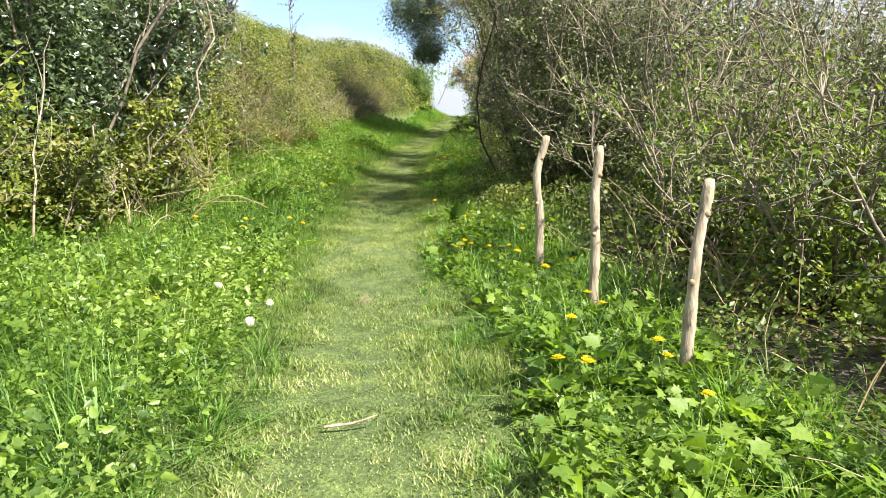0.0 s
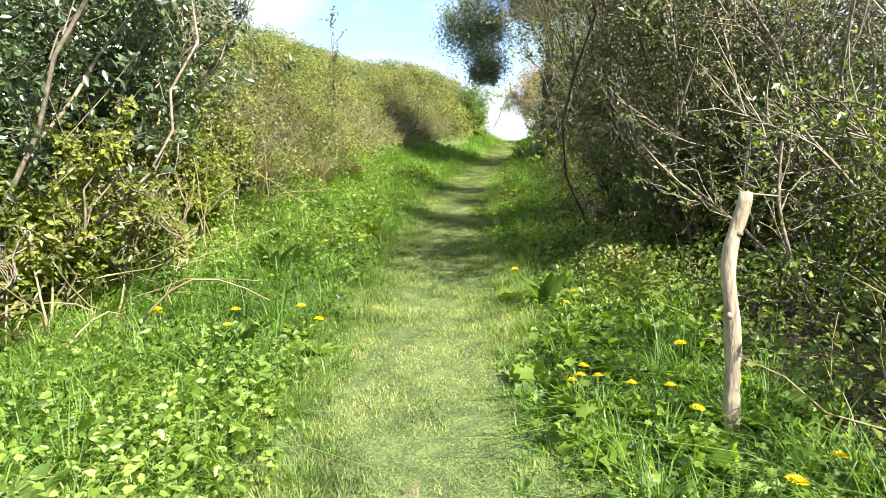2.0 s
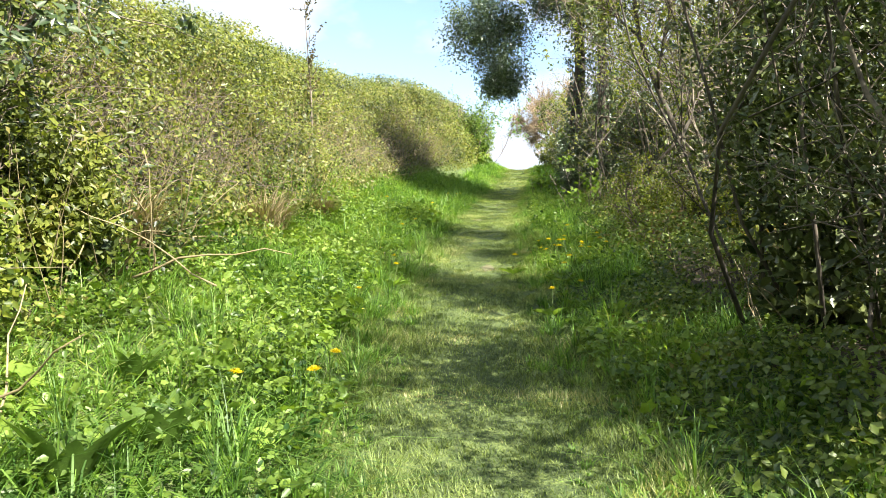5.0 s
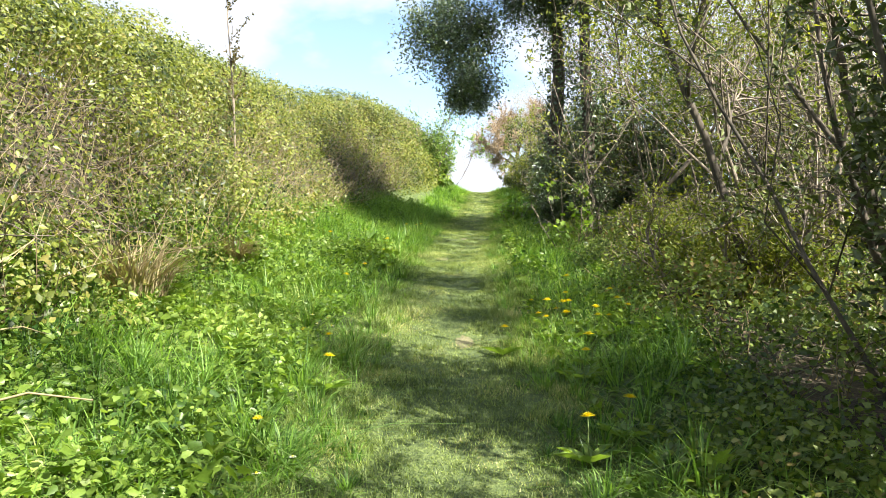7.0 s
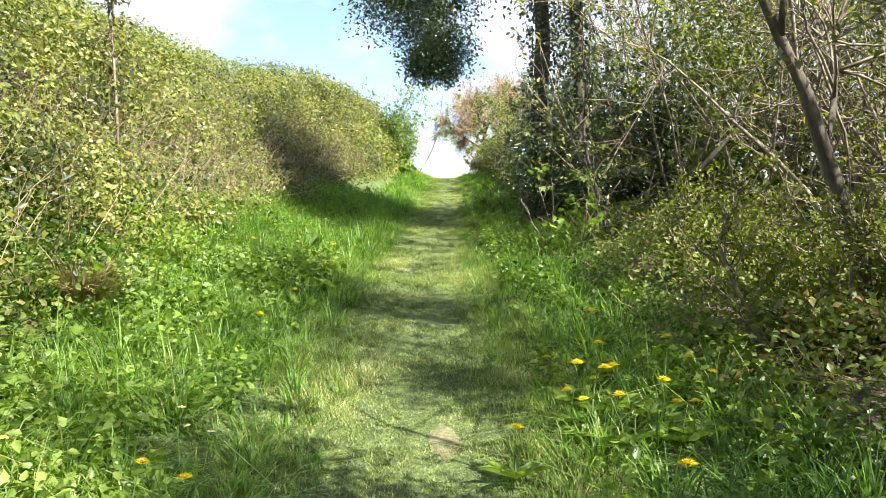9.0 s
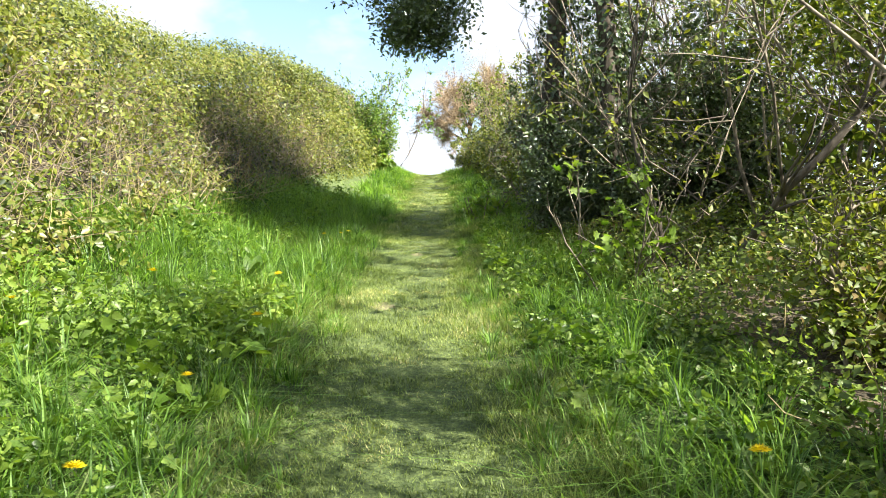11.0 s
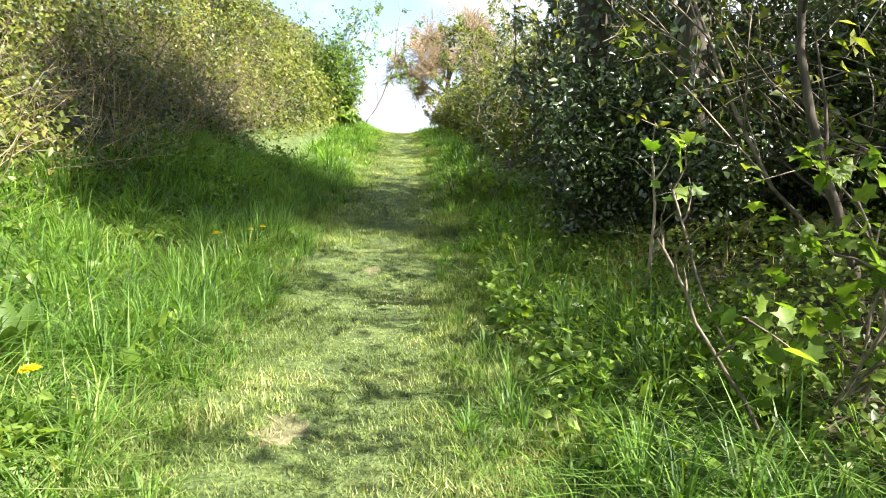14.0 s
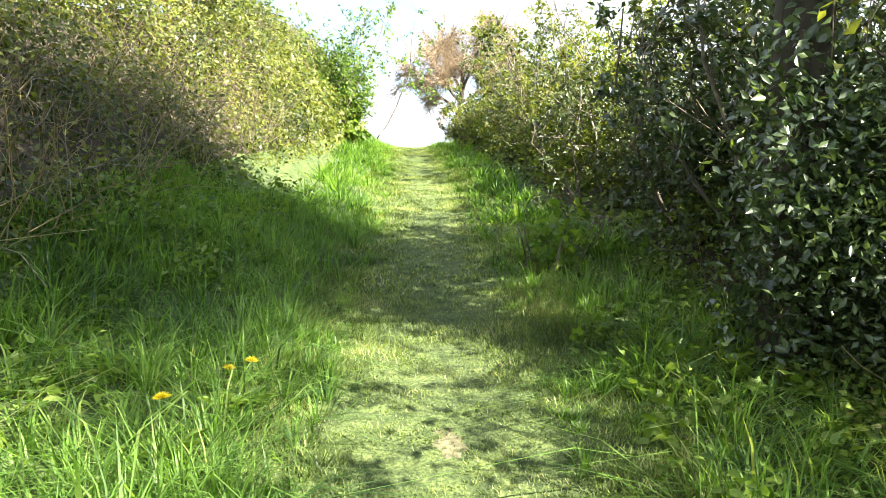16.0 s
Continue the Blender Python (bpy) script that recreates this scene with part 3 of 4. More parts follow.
def bush(name, x, y, h, r, label, leaf, n_leaf, leaf_size, stems=14, twigs=900, lean=(0, 0), low=0.15, bark=None, stem_r=0.022, shell=0.5, core=0.22, category="bush", free=False, arms=9, shape=(CHIP, CHIP_F)):
    kept_off = (lambda p, x, y: p) if free else browsed
    n_leaf, leaf_size = int(n_leaf * 0.8), leaf_size * 1.15
    z = float(land(x, y))
    b = thing(name, (x, y, z), label, category)
    base = np.stack([rng.normal(0, r * 0.3, stems), rng.normal(0, r * 0.3, stems), np.full(stems, -0.08)], 1)
    way = np.stack([base[:, 0] * 0.9 / r + lean[0], base[:, 1] * 0.9 / r + lean[1], np.ones(stems)], 1) + 0.15 * rng.normal(size=(stems, 3))
    main = wander(base, way, h * rng.uniform(0.7, 1.1, stems), 9, 0.14, 0.05)
    main = kept_off(main, x, y)
    side = np.concatenate([offshoots(main[i:i + 1], arms, 0.34 * h, 0.7, 6, 0.22, 0.03, 0.12) for i in range(stems)])
    side = kept_off(side, x, y)
    fine = kept_off(offshoots(side, int(twigs * 0.42), 0.15 * h, 0.8, 3, 0.3, 0.02, 0.1), x, y)
    per = len(side) // stems
    for i in range(stems):
        part("stem", joined([tubes(main[i:i + 1], taper(1, 9, stem_r * (0.7 + 0.06 * (i % 9)), 0.006), 6), tubes(side[i * per:(i + 1) * per], taper(per, 6, 0.0075, 0.0025), 3)]), bark or M_TWIG, b, smooth=True)
    tagged(part("twig_tangle", tubes(fine, taper(len(fine), 3, 0.0056, 0.0024), 3), M_TWIG, b), kind="stuff")
    if n_leaf:
        k = int(n_leaf * shell)
        q, d = along_lines(fine, n_leaf - k)
        q = q + 0.03 * rng.normal(size=q.shape)
        s = hull(k * 2, x, y, h, r, lean, 0.7, 1.0)
        s = s[(s[:, 2] > low * h) & (wave(s[:, 0] + x, s[:, 2] + y, 4.2, 1.0) + 0.5 * rng.normal(size=k * 2) > -0.35)][:k]
        inner = hull(int(k * core), x, y, h, r, lean, 0.2, 0.72)
        inner = inner[inner[:, 2] > 0.05]
        q = kept_off(np.concatenate([q, s, inner]), x, y)
        size = np.concatenate([np.full(n_leaf - k + len(s), 1.0), np.full(len(inner), 2.3)]) * rng.uniform(0.6, 1.3, len(q)) * leaf_size
        nrm = np.array([0.35, -0.35, 0.7]) + 0.75 * rng.normal(size=(len(q), 3))
        tagged(part("foliage", leaves(q, nrm, size, 0.68, shape), leaf, b), kind="stuff")
    return b


TWIGGY = "tangled grey twiggy bush with sparse young yellow-green leaves"
PRIVET = "dense dark evergreen bush with small grey-green leaves"
HAWTHORN = "hawthorn bush coming into bright yellow-green leaf"
IVYBUSH = "dark ivy-smothered shrub with glossy leaves"
M_PRIVET = leafy("privet_leaves", (0.05, 0.075, 0.025), (0.17, 0.20, 0.075), None, 0.35, 0.2)
at = lambda y, u: float(mid(y)) + u
for y, u, h in ((2.9, 3.4, 1.3), (4.4, 3.2, 1.5), (5.9, 3.3, 1.7), (7.4, 3.3, 2.0)):
    bush("bramble_hedge_bush", at(y, u), y, h, 1.1, "brown bramble and blackthorn tangle behind rough fence poles", M_UNDER, 9000, 0.045, 16, 2200, shell=0.4)
bush("blackthorn_bush", at(4.3, 5.6), 4.3, 2.6, 1.4, TWIGGY, M_SPRING, 7000, 0.045, 16, 2000)
bush("blackthorn_bush", at(6.8, 5.2), 6.8, 3.2, 1.4, TWIGGY, M_PRIVET, 12000, 0.042, 20, 2400, shell=0.3)
bush("blackthorn_bush", at(8.9, 3.6), 8.9, 3.6, 1.4, TWIGGY, M_PRIVET, 18000, 0.042, 18, 2400, shell=0.4)
bush("privet_bush", at(10.0, 2.9), 10.0, 3.7, 1.3, PRIVET, M_PRIVET, 36000, 0.044, 14, 1600)
bush("privet_bush", at(12.4, 2.9), 12.4, 7.2, 1.2, PRIVET, M_PRIVET, 52000, 0.054, 13, 1600, lean=(-0.12, 0), stem_r=0.02, low=0.1, bark=M_BARK)
bush("blackthorn_bush", at(14.6, 4.2), 14.6, 4.2, 1.1, TWIGGY, M_SPRING, 4500, 0.045, 12, 900, stem_r=0.035, core=0.0, low=0.4, arms=6, bark=M_BARK)
bush("hawthorn_bush", at(16.4, 3.0), 16.4, 1.25, 0.9, HAWTHORN, M_SPRING, 13000, 0.042, 14, 1500, core=0.1)
bush("hawthorn_bush", at(17.6, 4.4), 17.6, 4.2, 1.2, HAWTHORN, M_SPRING, 4500, 0.045, 12, 900, stem_r=0.04, core=0.0, low=0.3, arms=6)
bush("hawthorn_bush", at(18.3, 2.8), 18.3, 1.0, 0.8, HAWTHORN, M_SPRING, 8000, 0.042, 10, 900, core=0.1)
bush("blackthorn_bush", at(19.6, 5.2), 19.6, 4.8, 1.2, TWIGGY, M_SPRING, 3500, 0.045, 16, 1500, stem_r=0.035, core=0.0, low=0.4, arms=6)
bush("blackthorn_bush", at(20.8, 4.0), 20.8, 5.4, 1.3, TWIGGY, M_SPRING, 15000, 0.068, 18, 1500, stem_r=0.02, core=0.1, low=0.4, arms=6)
for y, u, h in ((13.6, 7.6, 4.6), (16.0, 7.6, 2.6), (18.6, 7.6, 3.2), (20.6, 6.4, 6.0), (22.6, 5.8, 6.6), (25.4, 5.2, 6.6)):
    bush("blackthorn_bush", at(y, u), y, h, 1.8, "tall brown twiggy blackthorn at the back of the hedge", M_UNDER, 11000, 0.075, 18, 1500, core=0.5, stem_r=0.035)
bush("blackthorn_bush", at(18.0, 6.4), 18.0, 1.9, 1.8, TWIGGY, M_PRIVET, 8000, 0.075, 18, 1200, stem_r=0.03)
bush("blackthorn_bush", at(12.0, 5.8), 12.0, 4.6, 2.0, PRIVET, M_PRIVET, 14000, 0.08, 14, 900, stem_r=0.05)
bush("blackthorn_bush", at(8.6, 6.4), 8.6, 2.8, 1.8, TWIGGY, M_PRIVET, 12000, 0.07, 14, 1200)
bush("ivy_shrub", at(23.4, 4.0), 23.4, 3.2, 1.1, IVYBUSH, M_IVY, 22000, 0.07, 12, 700)
bush("ivy_shrub", at(25.2, 3.0), 25.2, 2.9, 1.0, IVYBUSH, M_IVY, 22000, 0.07, 12, 700)
bush("ivy_shrub", at(27.0, 3.1), 27.0, 3.0, 1.1, IVYBUSH, M_IVY, 20000, 0.07, 12, 700)
for k, y in enumerate((29.0, 31.3, 33.6, 36.0, 38.4, 41.0, 43.6)):
    bush("hedge_bush", at(y, 3.1 - 0.12 * k), y, 2.7 + 0.25 * (k % 3) - (1.2 if k > 4 else 0.0), 1.6, "thick mixed hedge bush of brown twigs and fresh leaves", (M_PRIVET, M_SPRING, M_BRAMBLE)[k % 3], 13000, 0.075, 12, 600)
bush("ivy_shrub", at(7.0, -3.5), 7.0, 4.2, 1.3, IVYBUSH, M_IVY, 34000, 0.06, 14, 1000)
bush("ivy_shrub", at(8.9, -3.3), 8.9, 4.2, 1.2, IVYBUSH, M_IVY, 34000, 0.06, 14, 1000)
bush("ivy_shrub", at(10.4, -3.9), 10.4, 3.0, 1.0, IVYBUSH, M_IVY, 22000, 0.06, 12, 800)
for y, u, h in ((4.6, -3.4, 1.2), (5.9, -3.1, 1.1), (7.2, -2.9, 1.2), (8.5, -2.8, 1.2), (9.9, -2.8, 1.3), (11.3, -2.9, 1.3)):
    bush("bramble_bush", at(y, u), y, h, 0.75, "low bramble bush with yellow-green leaves", (M_HEDGE, M_HEDGE, M_BRAMBLE)[int(y) % 3], 14000, 0.05, 9, 1100, core=0.15, stem_r=0.01)
bush("elder_shrub", -1.35, 38.0, 3.2, 1.0, "upright fresh green shrub at the end of the bank", M_HERB, 11000, 0.08, 12, 500, category="shrub", free=True)
bush("elder_seedling", 0.62, 26.4, 0.6, 0.28, "bright green young elder shoots beside the path", M_BROAD, 260, 0.09, 6, 40, category="seedling", stem_r=0.008, free=True, arms=4, shape=(LOBED, LOBED_F), core=0.0)
bush("bramble_shoot", 1.0, 20.6, 1.1, 0.4, "bright yellow-green broad-leaved shoots in front of the hedge", M_BROAD, 260, 0.085, 7, 40, category="seedling", stem_r=0.008, free=True, arms=4, shape=(LOBED, LOBED_F), core=0.0)


# ---- trees ----
def tree(name, x, y, h, r, label, lean, limbs, crown, spray=900, twig_r=0.005, ivy=0, wood=None):
    z = float(land(x, y))
    t = thing(name, (x, y, z), label, "tree")
    trunk = wander(np.array([[0, 0, -0.15]]), np.array([[lean[0], lean[1], 1.0]]), h, 12, 0.05, 0.06)
    part("trunk", tubes(trunk, taper(1, 12, r, r * 0.45), 14), M_BARK, t, smooth=True)
    if ivy:
        q, d = along_lines(trunk[:, :7], ivy, 0.0)
        a = rng.uniform(0, 2 * np.pi, ivy)
        out = np.stack([np.cos(a), np.sin(a), 0.25 + 0 * a], 1)
        q = q + out * (r + 0.02 + np.abs(rng.normal(0, 0.09, ivy)))[:, None]
        tagged(part("climbing_ivy", leaves(q, out + 0.4 * rng.normal(size=out.shape), rng.uniform(0.04, 0.085, ivy), 0.75), M_IVY, t, "glossy ivy climbing the trunk"), kind="stuff")
    ends = []
    for way, length, start in limbs:
        s = trunk[:, start]
        limb = wander(s, np.array([way], float), length, 8, 0.12, 0.0)
        part("limb", tubes(limb, taper(1, 8, r * 0.5, r * 0.15), 8), M_BARK, t, smooth=True)
        ends.append(limb)
    lines = np.concatenate(ends) if ends else trunk[:, :8]
    side = offshoots(lines, max(90, spray // 40), 1.1, 0.7, 6, 0.2)
    fine = offshoots(side, spray, 0.5, 0.8, 4, 0.2)
    tagged(part("twig_tangle", joined([tubes(side, taper(len(side), 6, 0.014, 0.005), 4), tubes(fine, taper(len(fine), 4, twig_r, 0.4 * twig_r), 3)]), wood or M_TWIG, t), kind="stuff")
    for c, radii, n, mat, size in crown:
        m = max(8, n // 420)
        v = unit(rng.normal(size=(m, 3))) * (rng.uniform(0.05, 1, m) ** 0.45)[:, None]
        own = rng.uniform(0.16, 0.42, m) * min(radii)
        i = rng.integers(0, m, n)
        q = v[i] * np.array(radii) * 0.85 + np.array(c) + own[i][:, None] * np.clip(rng.normal(size=(n, 3)), -2, 2) * np.array([0.9, 0.9, 1.1])
        nrm = np.array([0.2, -0.4, 0.5]) + 0.8 * rng.normal(size=(len(q), 3))
        part("crown", leaves(q, nrm, rng.uniform(0.6, 1.25, len(q)) * size, 0.62, (CHIP, CHIP_F)), mat, t)
    return t


tree("ivy_clad_tree", 1.25, 24.0, 7.5, 0.17, "ivy-clad tree with a dark bough hanging over the path", (-0.05, 0), [
    ((-1.0, -0.1, 0.25), 2.8, 7), ((-0.5, 0.3, 1.0), 2.5, 9), ((0.8, 0.2, 0.9), 2.6, 8), ((0.1, -0.6, 1.0), 2.4, 9), ((-0.3, 0.3, 1.0), 2.2, 6)],
    [((-1.75, -0.6, 2.85), (0.55, 0.55, 0.8), 8000, M_IVY, 0.07), ((-2.0, -0.2, 4.1), (1.2, 1.1, 0.9), 14000, M_IVY, 0.075), ((-0.5, 0.0, 4.9), (1.2, 1.1, 0.9), 11000, M_IVY, 0.075),
     # Top crown, above the view: oversized leaves added to cast a solid bank shadow.
     ((0.1, 0.3, 7.0), (2.4, 1.9, 1.5), 24000, M_IVY, 0.15), ((0.15, -0.15, 0.75), (0.55, 0.55, 0.95), 12000, M_IVY, 0.06)], ivy=1500)
tree("ivy_clad_tree", 1.85, 23.2, 7.0, 0.15, "ivy-clad tree leaning among the hedge bushes", (0.06, 0), [
    ((0.7, -0.3, 1.0), 2.6, 8), ((0.3, 0.6, 1.0), 2.4, 9), ((-0.1, -0.9, 0.8), 2.6, 8)],
    # The three high crowns are out of view, added to shade verge and bank.
    [((0.5, 0, 6.1), (2.0, 1.7, 1.5), 17000, M_IVY, 0.14), ((0, -1.9, 6.3), (1.5, 1.3, 0.9), 5000, M_IVY, 0.09), ((-0.2, -2.7, 5.2), (1.2, 1.3, 0.9), 4500, M_IVY, 0.09), ((0.1, 0, 0.6), (0.45, 0.45, 0.8), 6000, M_IVY, 0.065)], ivy=1500)
tree("leaning_hawthorn", 2.2, 16.4, 4.4, 0.052, "hawthorn with dark slanting stems leaning over the verge", (-0.5, 0.05), [
    ((-0.3, -0.5, 1.0), 1.8, 6), ((0.5, 0.3, 1.0), 2.0, 4), ((-0.6, 0.3, 0.6), 1.5, 8)],
    [((-1.1, 0, 3.0), (1.1, 1.1, 0.9), 3400, M_SPRING, 0.048), ((-0.9, 0, 4.6), (1.1, 1.1, 0.7), 4500, M_SPRING, 0.06)], 700)
tree("leaning_hawthorn", 2.9, 15.2, 4.2, 0.042, "hawthorn with dark slanting stems leaning over the verge", (-0.4, -0.1), [
    ((-0.2, -0.4, 1.0), 1.6, 6), ((0.5, 0.1, 1.0), 1.8, 5)],
    [((-0.9, 0, 2.9), (1.0, 1.0, 0.9), 2400, M_SPRING, 0.048), ((-0.5, 0, 4.6), (1.2, 1.1, 0.8), 4500, M_SPRING, 0.06)], 700)
M_TAN = solid("tan_twigs", (0.16, 0.11, 0.065), (0.42, 0.31, 0.19), 20.0, 0.9, 0.3)
tree("bare_tree", 2.75, 46.5, 3.7, 0.13, "small wind-shaped tree with a dense brush of tan bare twigs", (0.03, 0), [
    ((-0.7, 0.2, 1.0), 2.3, 4), ((0.7, 0.1, 1.0), 2.6, 4), ((-0.3, 0.5, 1.2), 2.3, 6), ((0.4, -0.5, 1.2), 2.3, 6), ((0.9, 0.3, 0.6), 2.2, 5), ((-0.9, -0.3, 0.7), 1.9, 5), ((0.1, 0.1, 1.2), 2.2, 8)],
    [((0.2, 0, 4.2), (1.7, 1.5, 1.3), 2600, M_DRY, 0.05)], 8500, 0.010, wood=M_TAN)

M_RUSSET = leafy("russet_buds", (0.05, 0.05, 0.02), (0.14, 0.11, 0.04))
# a thin sapling on the bank
sapling_z = float(land(-4.1, 19.7))
sapling = thing("sapling", (-4.1, 19.7, sapling_z), "thin bare sapling with a few reddish leaves standing on the bank", "sapling")
rod = wander(np.array([[0, 0, -0.1]]), np.array([[0.0, 0, 1.0]]), 3.2, 12, 0.04, 0.05)
part("stem", tubes(rod, taper(1, 12, 0.02, 0.006), 6), M_TWIG, sapling)
arms = offshoots(rod, 26, 0.45, 0.55, 5, 0.15, 0.05, 0.35)
part("twig_tangle", tubes(arms, taper(26, 5, 0.006, 0.002), 3), M_TWIG, sapling)
q, d = along_lines(arms, 420, 0.1)
part("foliage", leaves(q, rng.normal(size=q.shape), rng.uniform(0.03, 0.065, 420), 0.55), M_RUSSET, sapling)

# ---- fence poles ----
def pole(x, y, top, bends, r, label):
    z = float(land(x, y)) - 0.06
    p = thing("fence_post", (x, y, z), label, "post", "row of rough fence poles")
    h = top - z
    ks = np.linspace(0, 1, 26)
    line = np.stack([np.interp(ks, bends[0], bends[1]), 0.01 * np.sin(ks * 7), ks * h], 1)
    line[:, 0] = np.convolve(np.pad(line[:, 0], 2, "edge"), np.ones(5) / 5, "valid")
    rad = r * (1.08 - 0.2 * ks) * (1 + 0.07 * np.sin(ks * 23 + x * 5) + 0.05 * rng.normal(size=26))
    rad[-1] *= 0.86
    part("pole", tubes(line[None], rad[None], 14), M_POST, p, smooth=True)
    cut, way = line[-1], unit(line[-1] - line[-3])
    part("cut_face", tubes(np.stack([cut, cut + way * 0.004])[None], np.full((1, 2), rad[-1] * 0.9), 12), M_CUT, p, "pale sawn top")
    for f, a in ((0.3, 0.5), (0.55, -2.2), (0.72, 2.9), (0.84, -0.9)):
        i = int(f * 25)
        o = np.array([np.cos(a), np.sin(a), 0.25])
        part("knot", tubes(np.stack([line[i], line[i] + o * rad[i] * 1.15, line[i] + o * rad[i] * 1.4])[None], np.array([[0.022, 0.016, 0.006]]), 8), M_KNOT, p, "dark branch stub", smooth=True)


M_CUT = solid("sawn_wood", (0.5, 0.38, 0.22), (0.72, 0.60, 0.42), 40.0, 0.8, 0.2)
M_KNOT = solid("knot_wood", (0.14, 0.09, 0.05), (0.35, 0.26, 0.17), 40.0, 0.9, 0.3)
pole(0.84, 6.05, 1.94, ([0, 0.45, 0.75, 1], [0.0, 0.0, -0.045, 0.06]), 0.036, "weathered crooked fence pole leaning at its sawn top")
pole(1.0, 4.6, 1.77, ([0, 0.5, 0.7, 1], [0.0, 0.01, -0.01, 0.03]), 0.031, "weathered upright fence pole with lichen")
pole(1.22, 3.45, 1.54, ([0, 0.4, 0.7, 1], [0.0, 0.02, 0.035, 0.10]), 0.031, "weathered bent fence pole with peeling bark")

# ---- flowers and single plants ----
M_STALK = leafy("flower_stalks", (0.10, 0.16, 0.04), (0.18, 0.24, 0.07))
dandelion = thing("dandelion", (0, 0, -40), "yellow dandelion in flower among the grass", "flower", "dandelions along the path")
part("stem", tubes(wander(np.array([[0, 0, -0.02]]), np.array([[0.1, 0, 1.0]]), 0.17, 5, 0.08), taper(1, 5, 0.003, 0.0025), 5), M_STALK, dandelion)
rings = []
for count, tilt, size in ((15, 0.25, 0.024), (13, 0.7, 0.019), (9, 1.6, 0.013)):
    a = np.arange(count) * 2 * np.pi / count + tilt
    out = np.stack([np.cos(a), np.sin(a), np.full(count, tilt)], 1)
    rings.append(leaves(np.tile([0.012, 0, 0.148], (count, 1)) + 0.004 * out, np.stack([-tilt * np.cos(a), -tilt * np.sin(a), np.ones(count)], 1), size, 0.45, (CHIP, CHIP_F), out))
part("flower_head", joined(rings), M_YELLOW, dandelion, "bright yellow petals")
a = np.arange(7) * 0.9
out = np.stack([np.cos(a), np.sin(a), np.full(7, 0.35)], 1)
part("leaf_rosette", leaves(np.zeros((7, 3)), np.stack([-0.4 * np.cos(a), -0.4 * np.sin(a), np.ones(7)], 1), 0.13, 0.28, along=out), M_HERB, dandelion)


def put(master, spots, size=(0.8, 1.25), lift=0.0):
    """Copies of a small plant at (y, u) along the lane; the master takes the first spot."""
    for i, (y, u) in enumerate(spots):
        x = at(y, u)
        m = pose(x, y, float(land(x, y)) + lift, rng.uniform(-8, 8), rng.uniform(-8, 8), rng.uniform(0, 360)) @ Matrix.Scale(rng.uniform(*size), 4)
        if i:
            c = copy_thing(master, m)
            c.matrix_basis = m
        else:
            master.matrix_basis = m


spots = [(rng.uniform(2.6, 7.0), rng.uniform(0.75, 1.6)) for _ in range(20)] + [(rng.normal(16.0, 0.5), rng.normal(1.2, 0.25)) for _ in range(18)]
spots += [(rng.uniform(7, 15), rng.choice((-1, 1)) * rng.uniform(0.7, 1.5)) for _ in range(16)] + [(rng.uniform(16, 24), rng.uniform(-2.4, -0.9)) for _ in range(9)]
spots += [(rng.uniform(3, 9), rng.uniform(-2.4, -0.6)) for _ in range(8)]
put(dandelion, spots, (1.1, 1.7), 0.03)

clock = thing("dandelion_clock", (0, 0, -40), "white dandelion seed head on a thin stalk", "flower", "dandelion seed heads")
part("stem", tubes(wander(np.array([[0, 0, -0.02]]), np.array([[0.05, 0, 1.0]]), 0.36, 6, 0.05), taper(1, 6, 0.003, 0.002), 5), M_STALK, clock)
v = unit(rng.normal(size=(420, 3)))
part("seed_head", leaves(np.array([0.01, 0, 0.35]) + 0.016 * v, v + 0.4 * rng.normal(size=v.shape), 0.010, 0.8, (CHIP, CHIP_F)), M_WHITE, clock, "round white downy head")
put(clock, [(3.4, -0.62), (4.4, -0.95), (4.0, -0.5)])

daisy = thing("daisy", (0, 0, -40), "small white daisy with a yellow eye", "flower", "daisies in the verge")
part("stem", tubes(wander(np.array([[0, 0, -0.01]]), np.array([[0, 0, 1.0]]), 0.13, 4, 0.05), taper(1, 4, 0.002, 0.0015), 4), M_STALK, daisy)
a = np.arange(16) * 2 * np.pi / 16
out = np.stack([np.cos(a), np.sin(a), np.full(16, 0.1)], 1)
part("petal_ring", leaves(np.tile([0, 0, 0.12], (16, 1)) + 0.004 * out, np.tile([0, 0, 1.0], (16, 1)), 0.015, 0.4, (CHIP, CHIP_F), out), M_WHITE, daisy)
part("eye", tubes(np.array([[(0, 0, 0.118), (0, 0, 0.124), (0, 0, 0.126)]], float), np.array([[0.005, 0.005, 0.002]]), 8), M_YELLOW, daisy, "yellow disc")
put(daisy, [(15.6, -1.15), (15.7, -1.25), (15.5, -1.05), (15.8, -1.1), (12.6, -0.9), (12.9, -0.8)], (1.0, 1.6))

LONG = np.array([(0, 0, 0), (0.25, 0.28, 0.05), (0.6, 0.36, 0.10), (0.85, 0.2, 0.04), (1, 0, -0.03), (0.85, -0.2, 0.04), (0.6, -0.36, 0.10), (0.25, -0.28, 0.05), (0.25, 0, 0.03), (0.6, 0, 0.05), (0.85, 0, 0.0)])
LONG_F = [np.array([(8, 1, 2, 9), (9, 2, 3, 10), (7, 8, 9, 6), (6, 9, 10, 5)]), np.array([(0, 1, 8), (0, 8, 7), (10, 3, 4), (5, 10, 4)])]
dock = thing("dock_plant", (0, 0, -40), "broad-leaved dock with long upright green leaves", "plant", "docks in the verge")
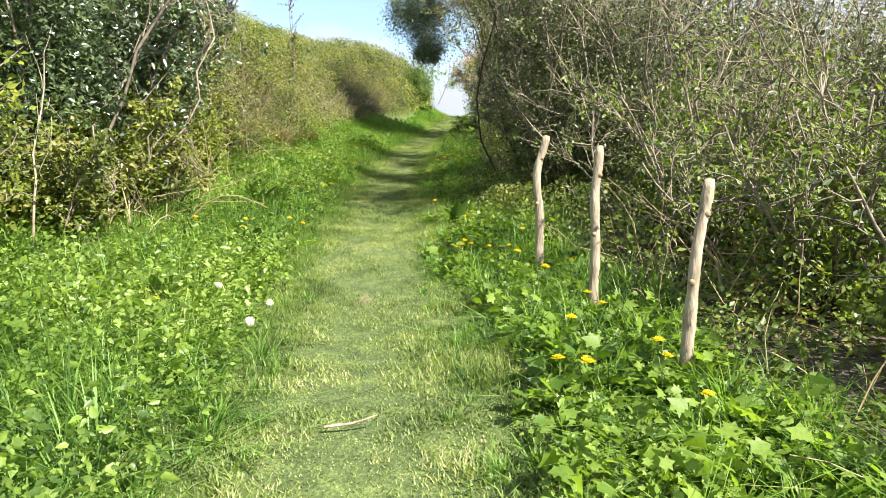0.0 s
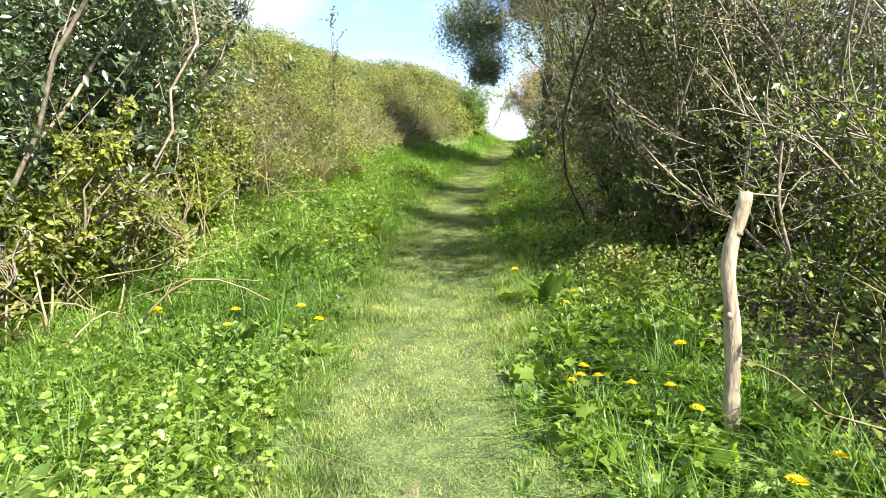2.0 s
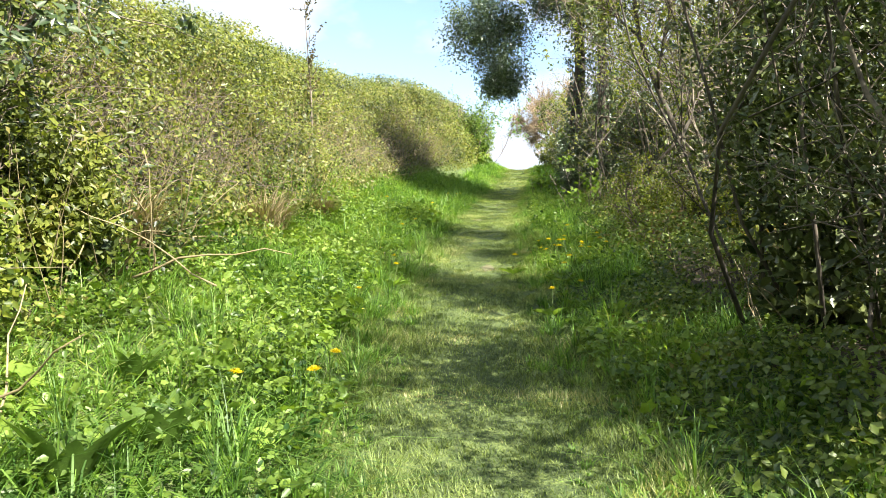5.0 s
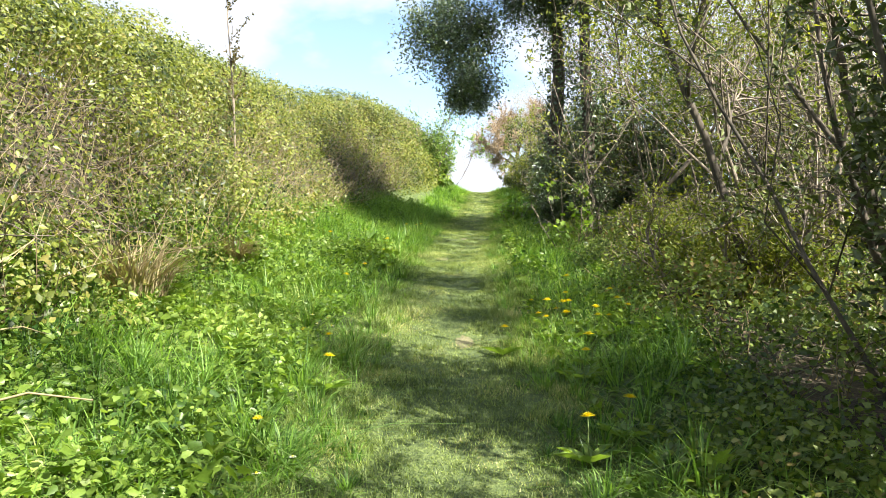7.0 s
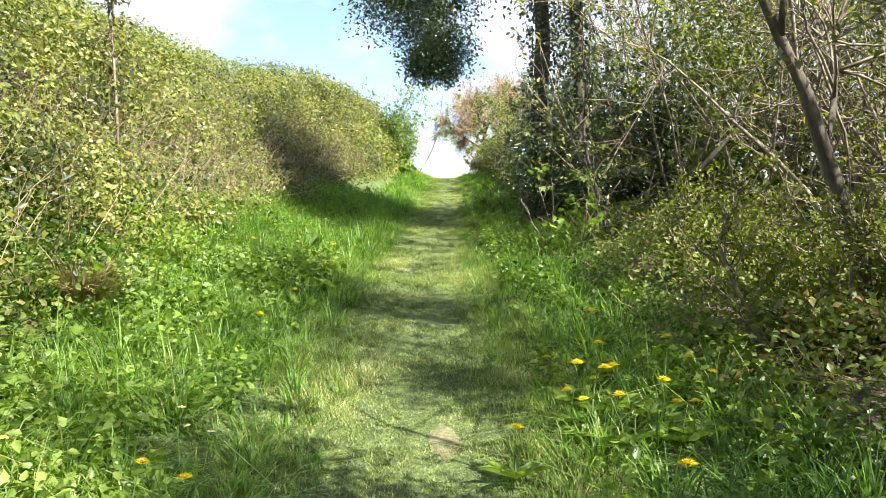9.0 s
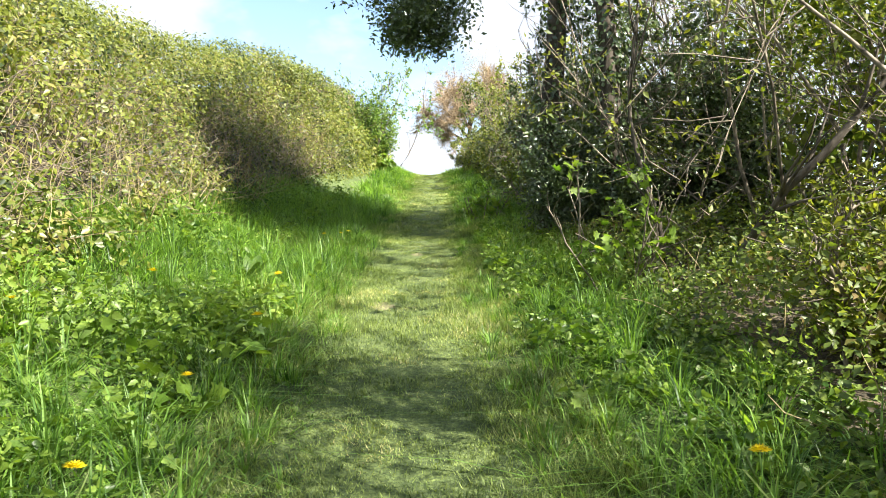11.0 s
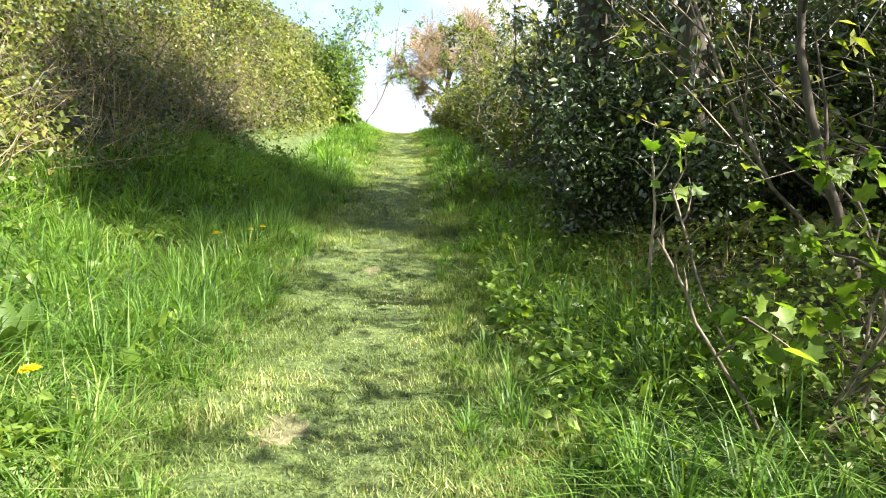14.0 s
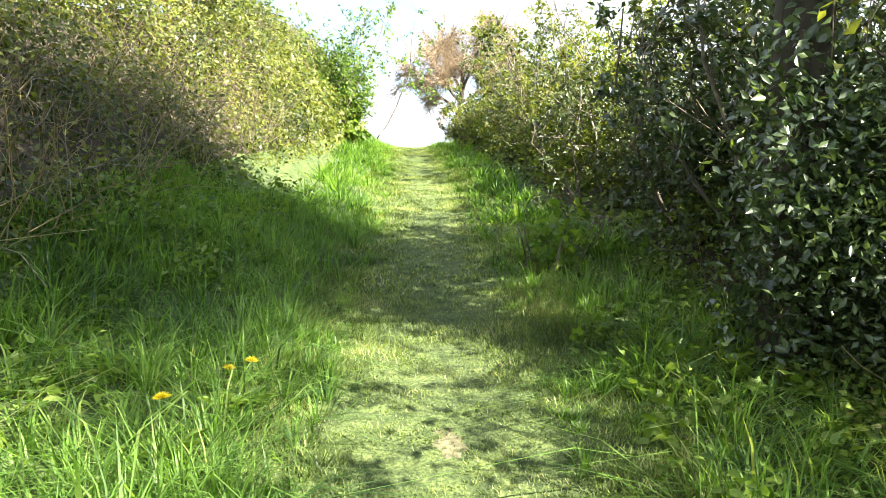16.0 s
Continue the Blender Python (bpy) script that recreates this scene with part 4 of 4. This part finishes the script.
for i in range(11):
    a = i * 2.4
    out = np.array([[np.cos(a), np.sin(a), 1.0 + 0.5 * (i % 3)]])
    part("leaf", leaves(np.array([[0.02 * np.cos(a), 0.02 * np.sin(a), -0.01]]), np.array([[-np.cos(a), -np.sin(a), 0.7]]), 0.22 + 0.025 * (i % 5), 0.42, (LONG, LONG_F), out), M_HERB, dock, smooth=True)
put(dock, [(9.5, -1.65), (8.6, 1.0), (9.9, -1.45), (5.0, -1.5), (21.3, -1.5), (10.6, -1.9), (7.2, -1.3)], (0.9, 1.3))

def dry_clump(x, y, size, label):
    """Last year's dead fronds and grass, arching from one foot."""
    c = thing("dry_fern_clump", (x, y, float(land(x, y)) + 0.05), label, "dead plant")
    n = 420
    a = rng.uniform(0, 2 * np.pi, n)
    foot = np.stack([0.25 * size * np.cos(a) * rng.uniform(0, 1, n), 0.25 * size * np.sin(a) * rng.uniform(0, 1, n), np.full(n, -0.03)], 1)
    tagged(part("frond_tangle", blades(foot, rng.uniform(0.35, 0.75, n) * size, rng.uniform(0.008, 0.02, n), 0.9, 3, 1.0, a), M_DRY, c), kind="stuff")


def cane_tangle(y, u, count, label):
    x = at(y, u)
    c = thing("cane_tangle", (x, y, float(land(x, y))), label, "dead canes")
    foot = np.stack([rng.normal(0, 0.3, count), rng.normal(0, 0.45, count), np.full(count, -0.04)], 1)
    way = np.array([0.15, 0, 0.8]) + 0.6 * rng.normal(size=(count, 3))
    way[:, 2] = np.abs(way[:, 2]) + 0.3
    lines = wander(foot, way, rng.uniform(0.5, 1.3, count), 7, 0.22, -0.1)
    for i in range(count):
        part("cane", tubes(lines[i:i + 1], taper(1, 7, rng.uniform(0.005, 0.011), 0.003), 5), M_DRY, c, smooth=True)


cane_tangle(7.4, -2.55, 34, "pale tangle of dead bramble canes at the hedge foot")
cane_tangle(9.0, -2.5, 26, "pale tangle of dead bramble canes at the hedge foot")
cane_tangle(5.2, 2.6, 26, "brown dead canes tangled below the hedge")
cane_tangle(11.6, -2.7, 24, "pale dead canes hanging on the bank")
dry_clump(-3.45, 14.9, 1.0, "brown dead fern clump at the foot of the bank")
dry_clump(-3.75, 12.2, 1.1, "straw-coloured dead grass hanging on the bank")
dry_clump(-3.3, 17.0, 0.7, "brown dead fern clump among green weeds")

# ---- dead wood ----
def dead_branch(x, y, lift, way, length, r, label, material, shoots=8):
    d = thing("dead_branch", (x, y, float(land(x, y)) + lift), label, "branch")
    line = wander(np.zeros((1, 3)), np.array([way], float), length, 9, 0.1)
    part("limb", tubes(line, taper(1, 9, r, r * 0.4), 8), material, d, smooth=True)
    arms = offshoots(line, shoots, length * 0.3, 0.35, 5, 0.15)
    for i in range(shoots):
        part("side_shoot", tubes(arms[i:i + 1], taper(1, 5, r * 0.4, r * 0.12), 5), material, d)


dead_branch(1.15, 22.4, 0.0, (0.2, 0.1, 1.0), 0.9, 0.016, "pale dead branch standing against the dark ivy", M_POST)
dead_branch(1.75, 20.4, -0.05, (0.55, -0.1, 1.0), 2.8, 0.045, "dark leaning stem at the edge of the hedge", M_BARK, 10)
dead_branch(1.6, 20.9, -0.05, (-0.1, 0.1, 1.0), 2.6, 0.03, "upright bare hedge stem", M_BARK, 7)
dead_branch(-3.3, 5.6, 0.05, (0.12, -0.1, 1.0), 1.5, 0.012, "pale dead cane leaning in the hedge", M_POST, 5)
dead_branch(-0.55, 3.15, 0.035, (1.0, 0.1, 0.0), 0.25, 0.009, "pale broken stick lying on the trodden grass", M_POST, 1)
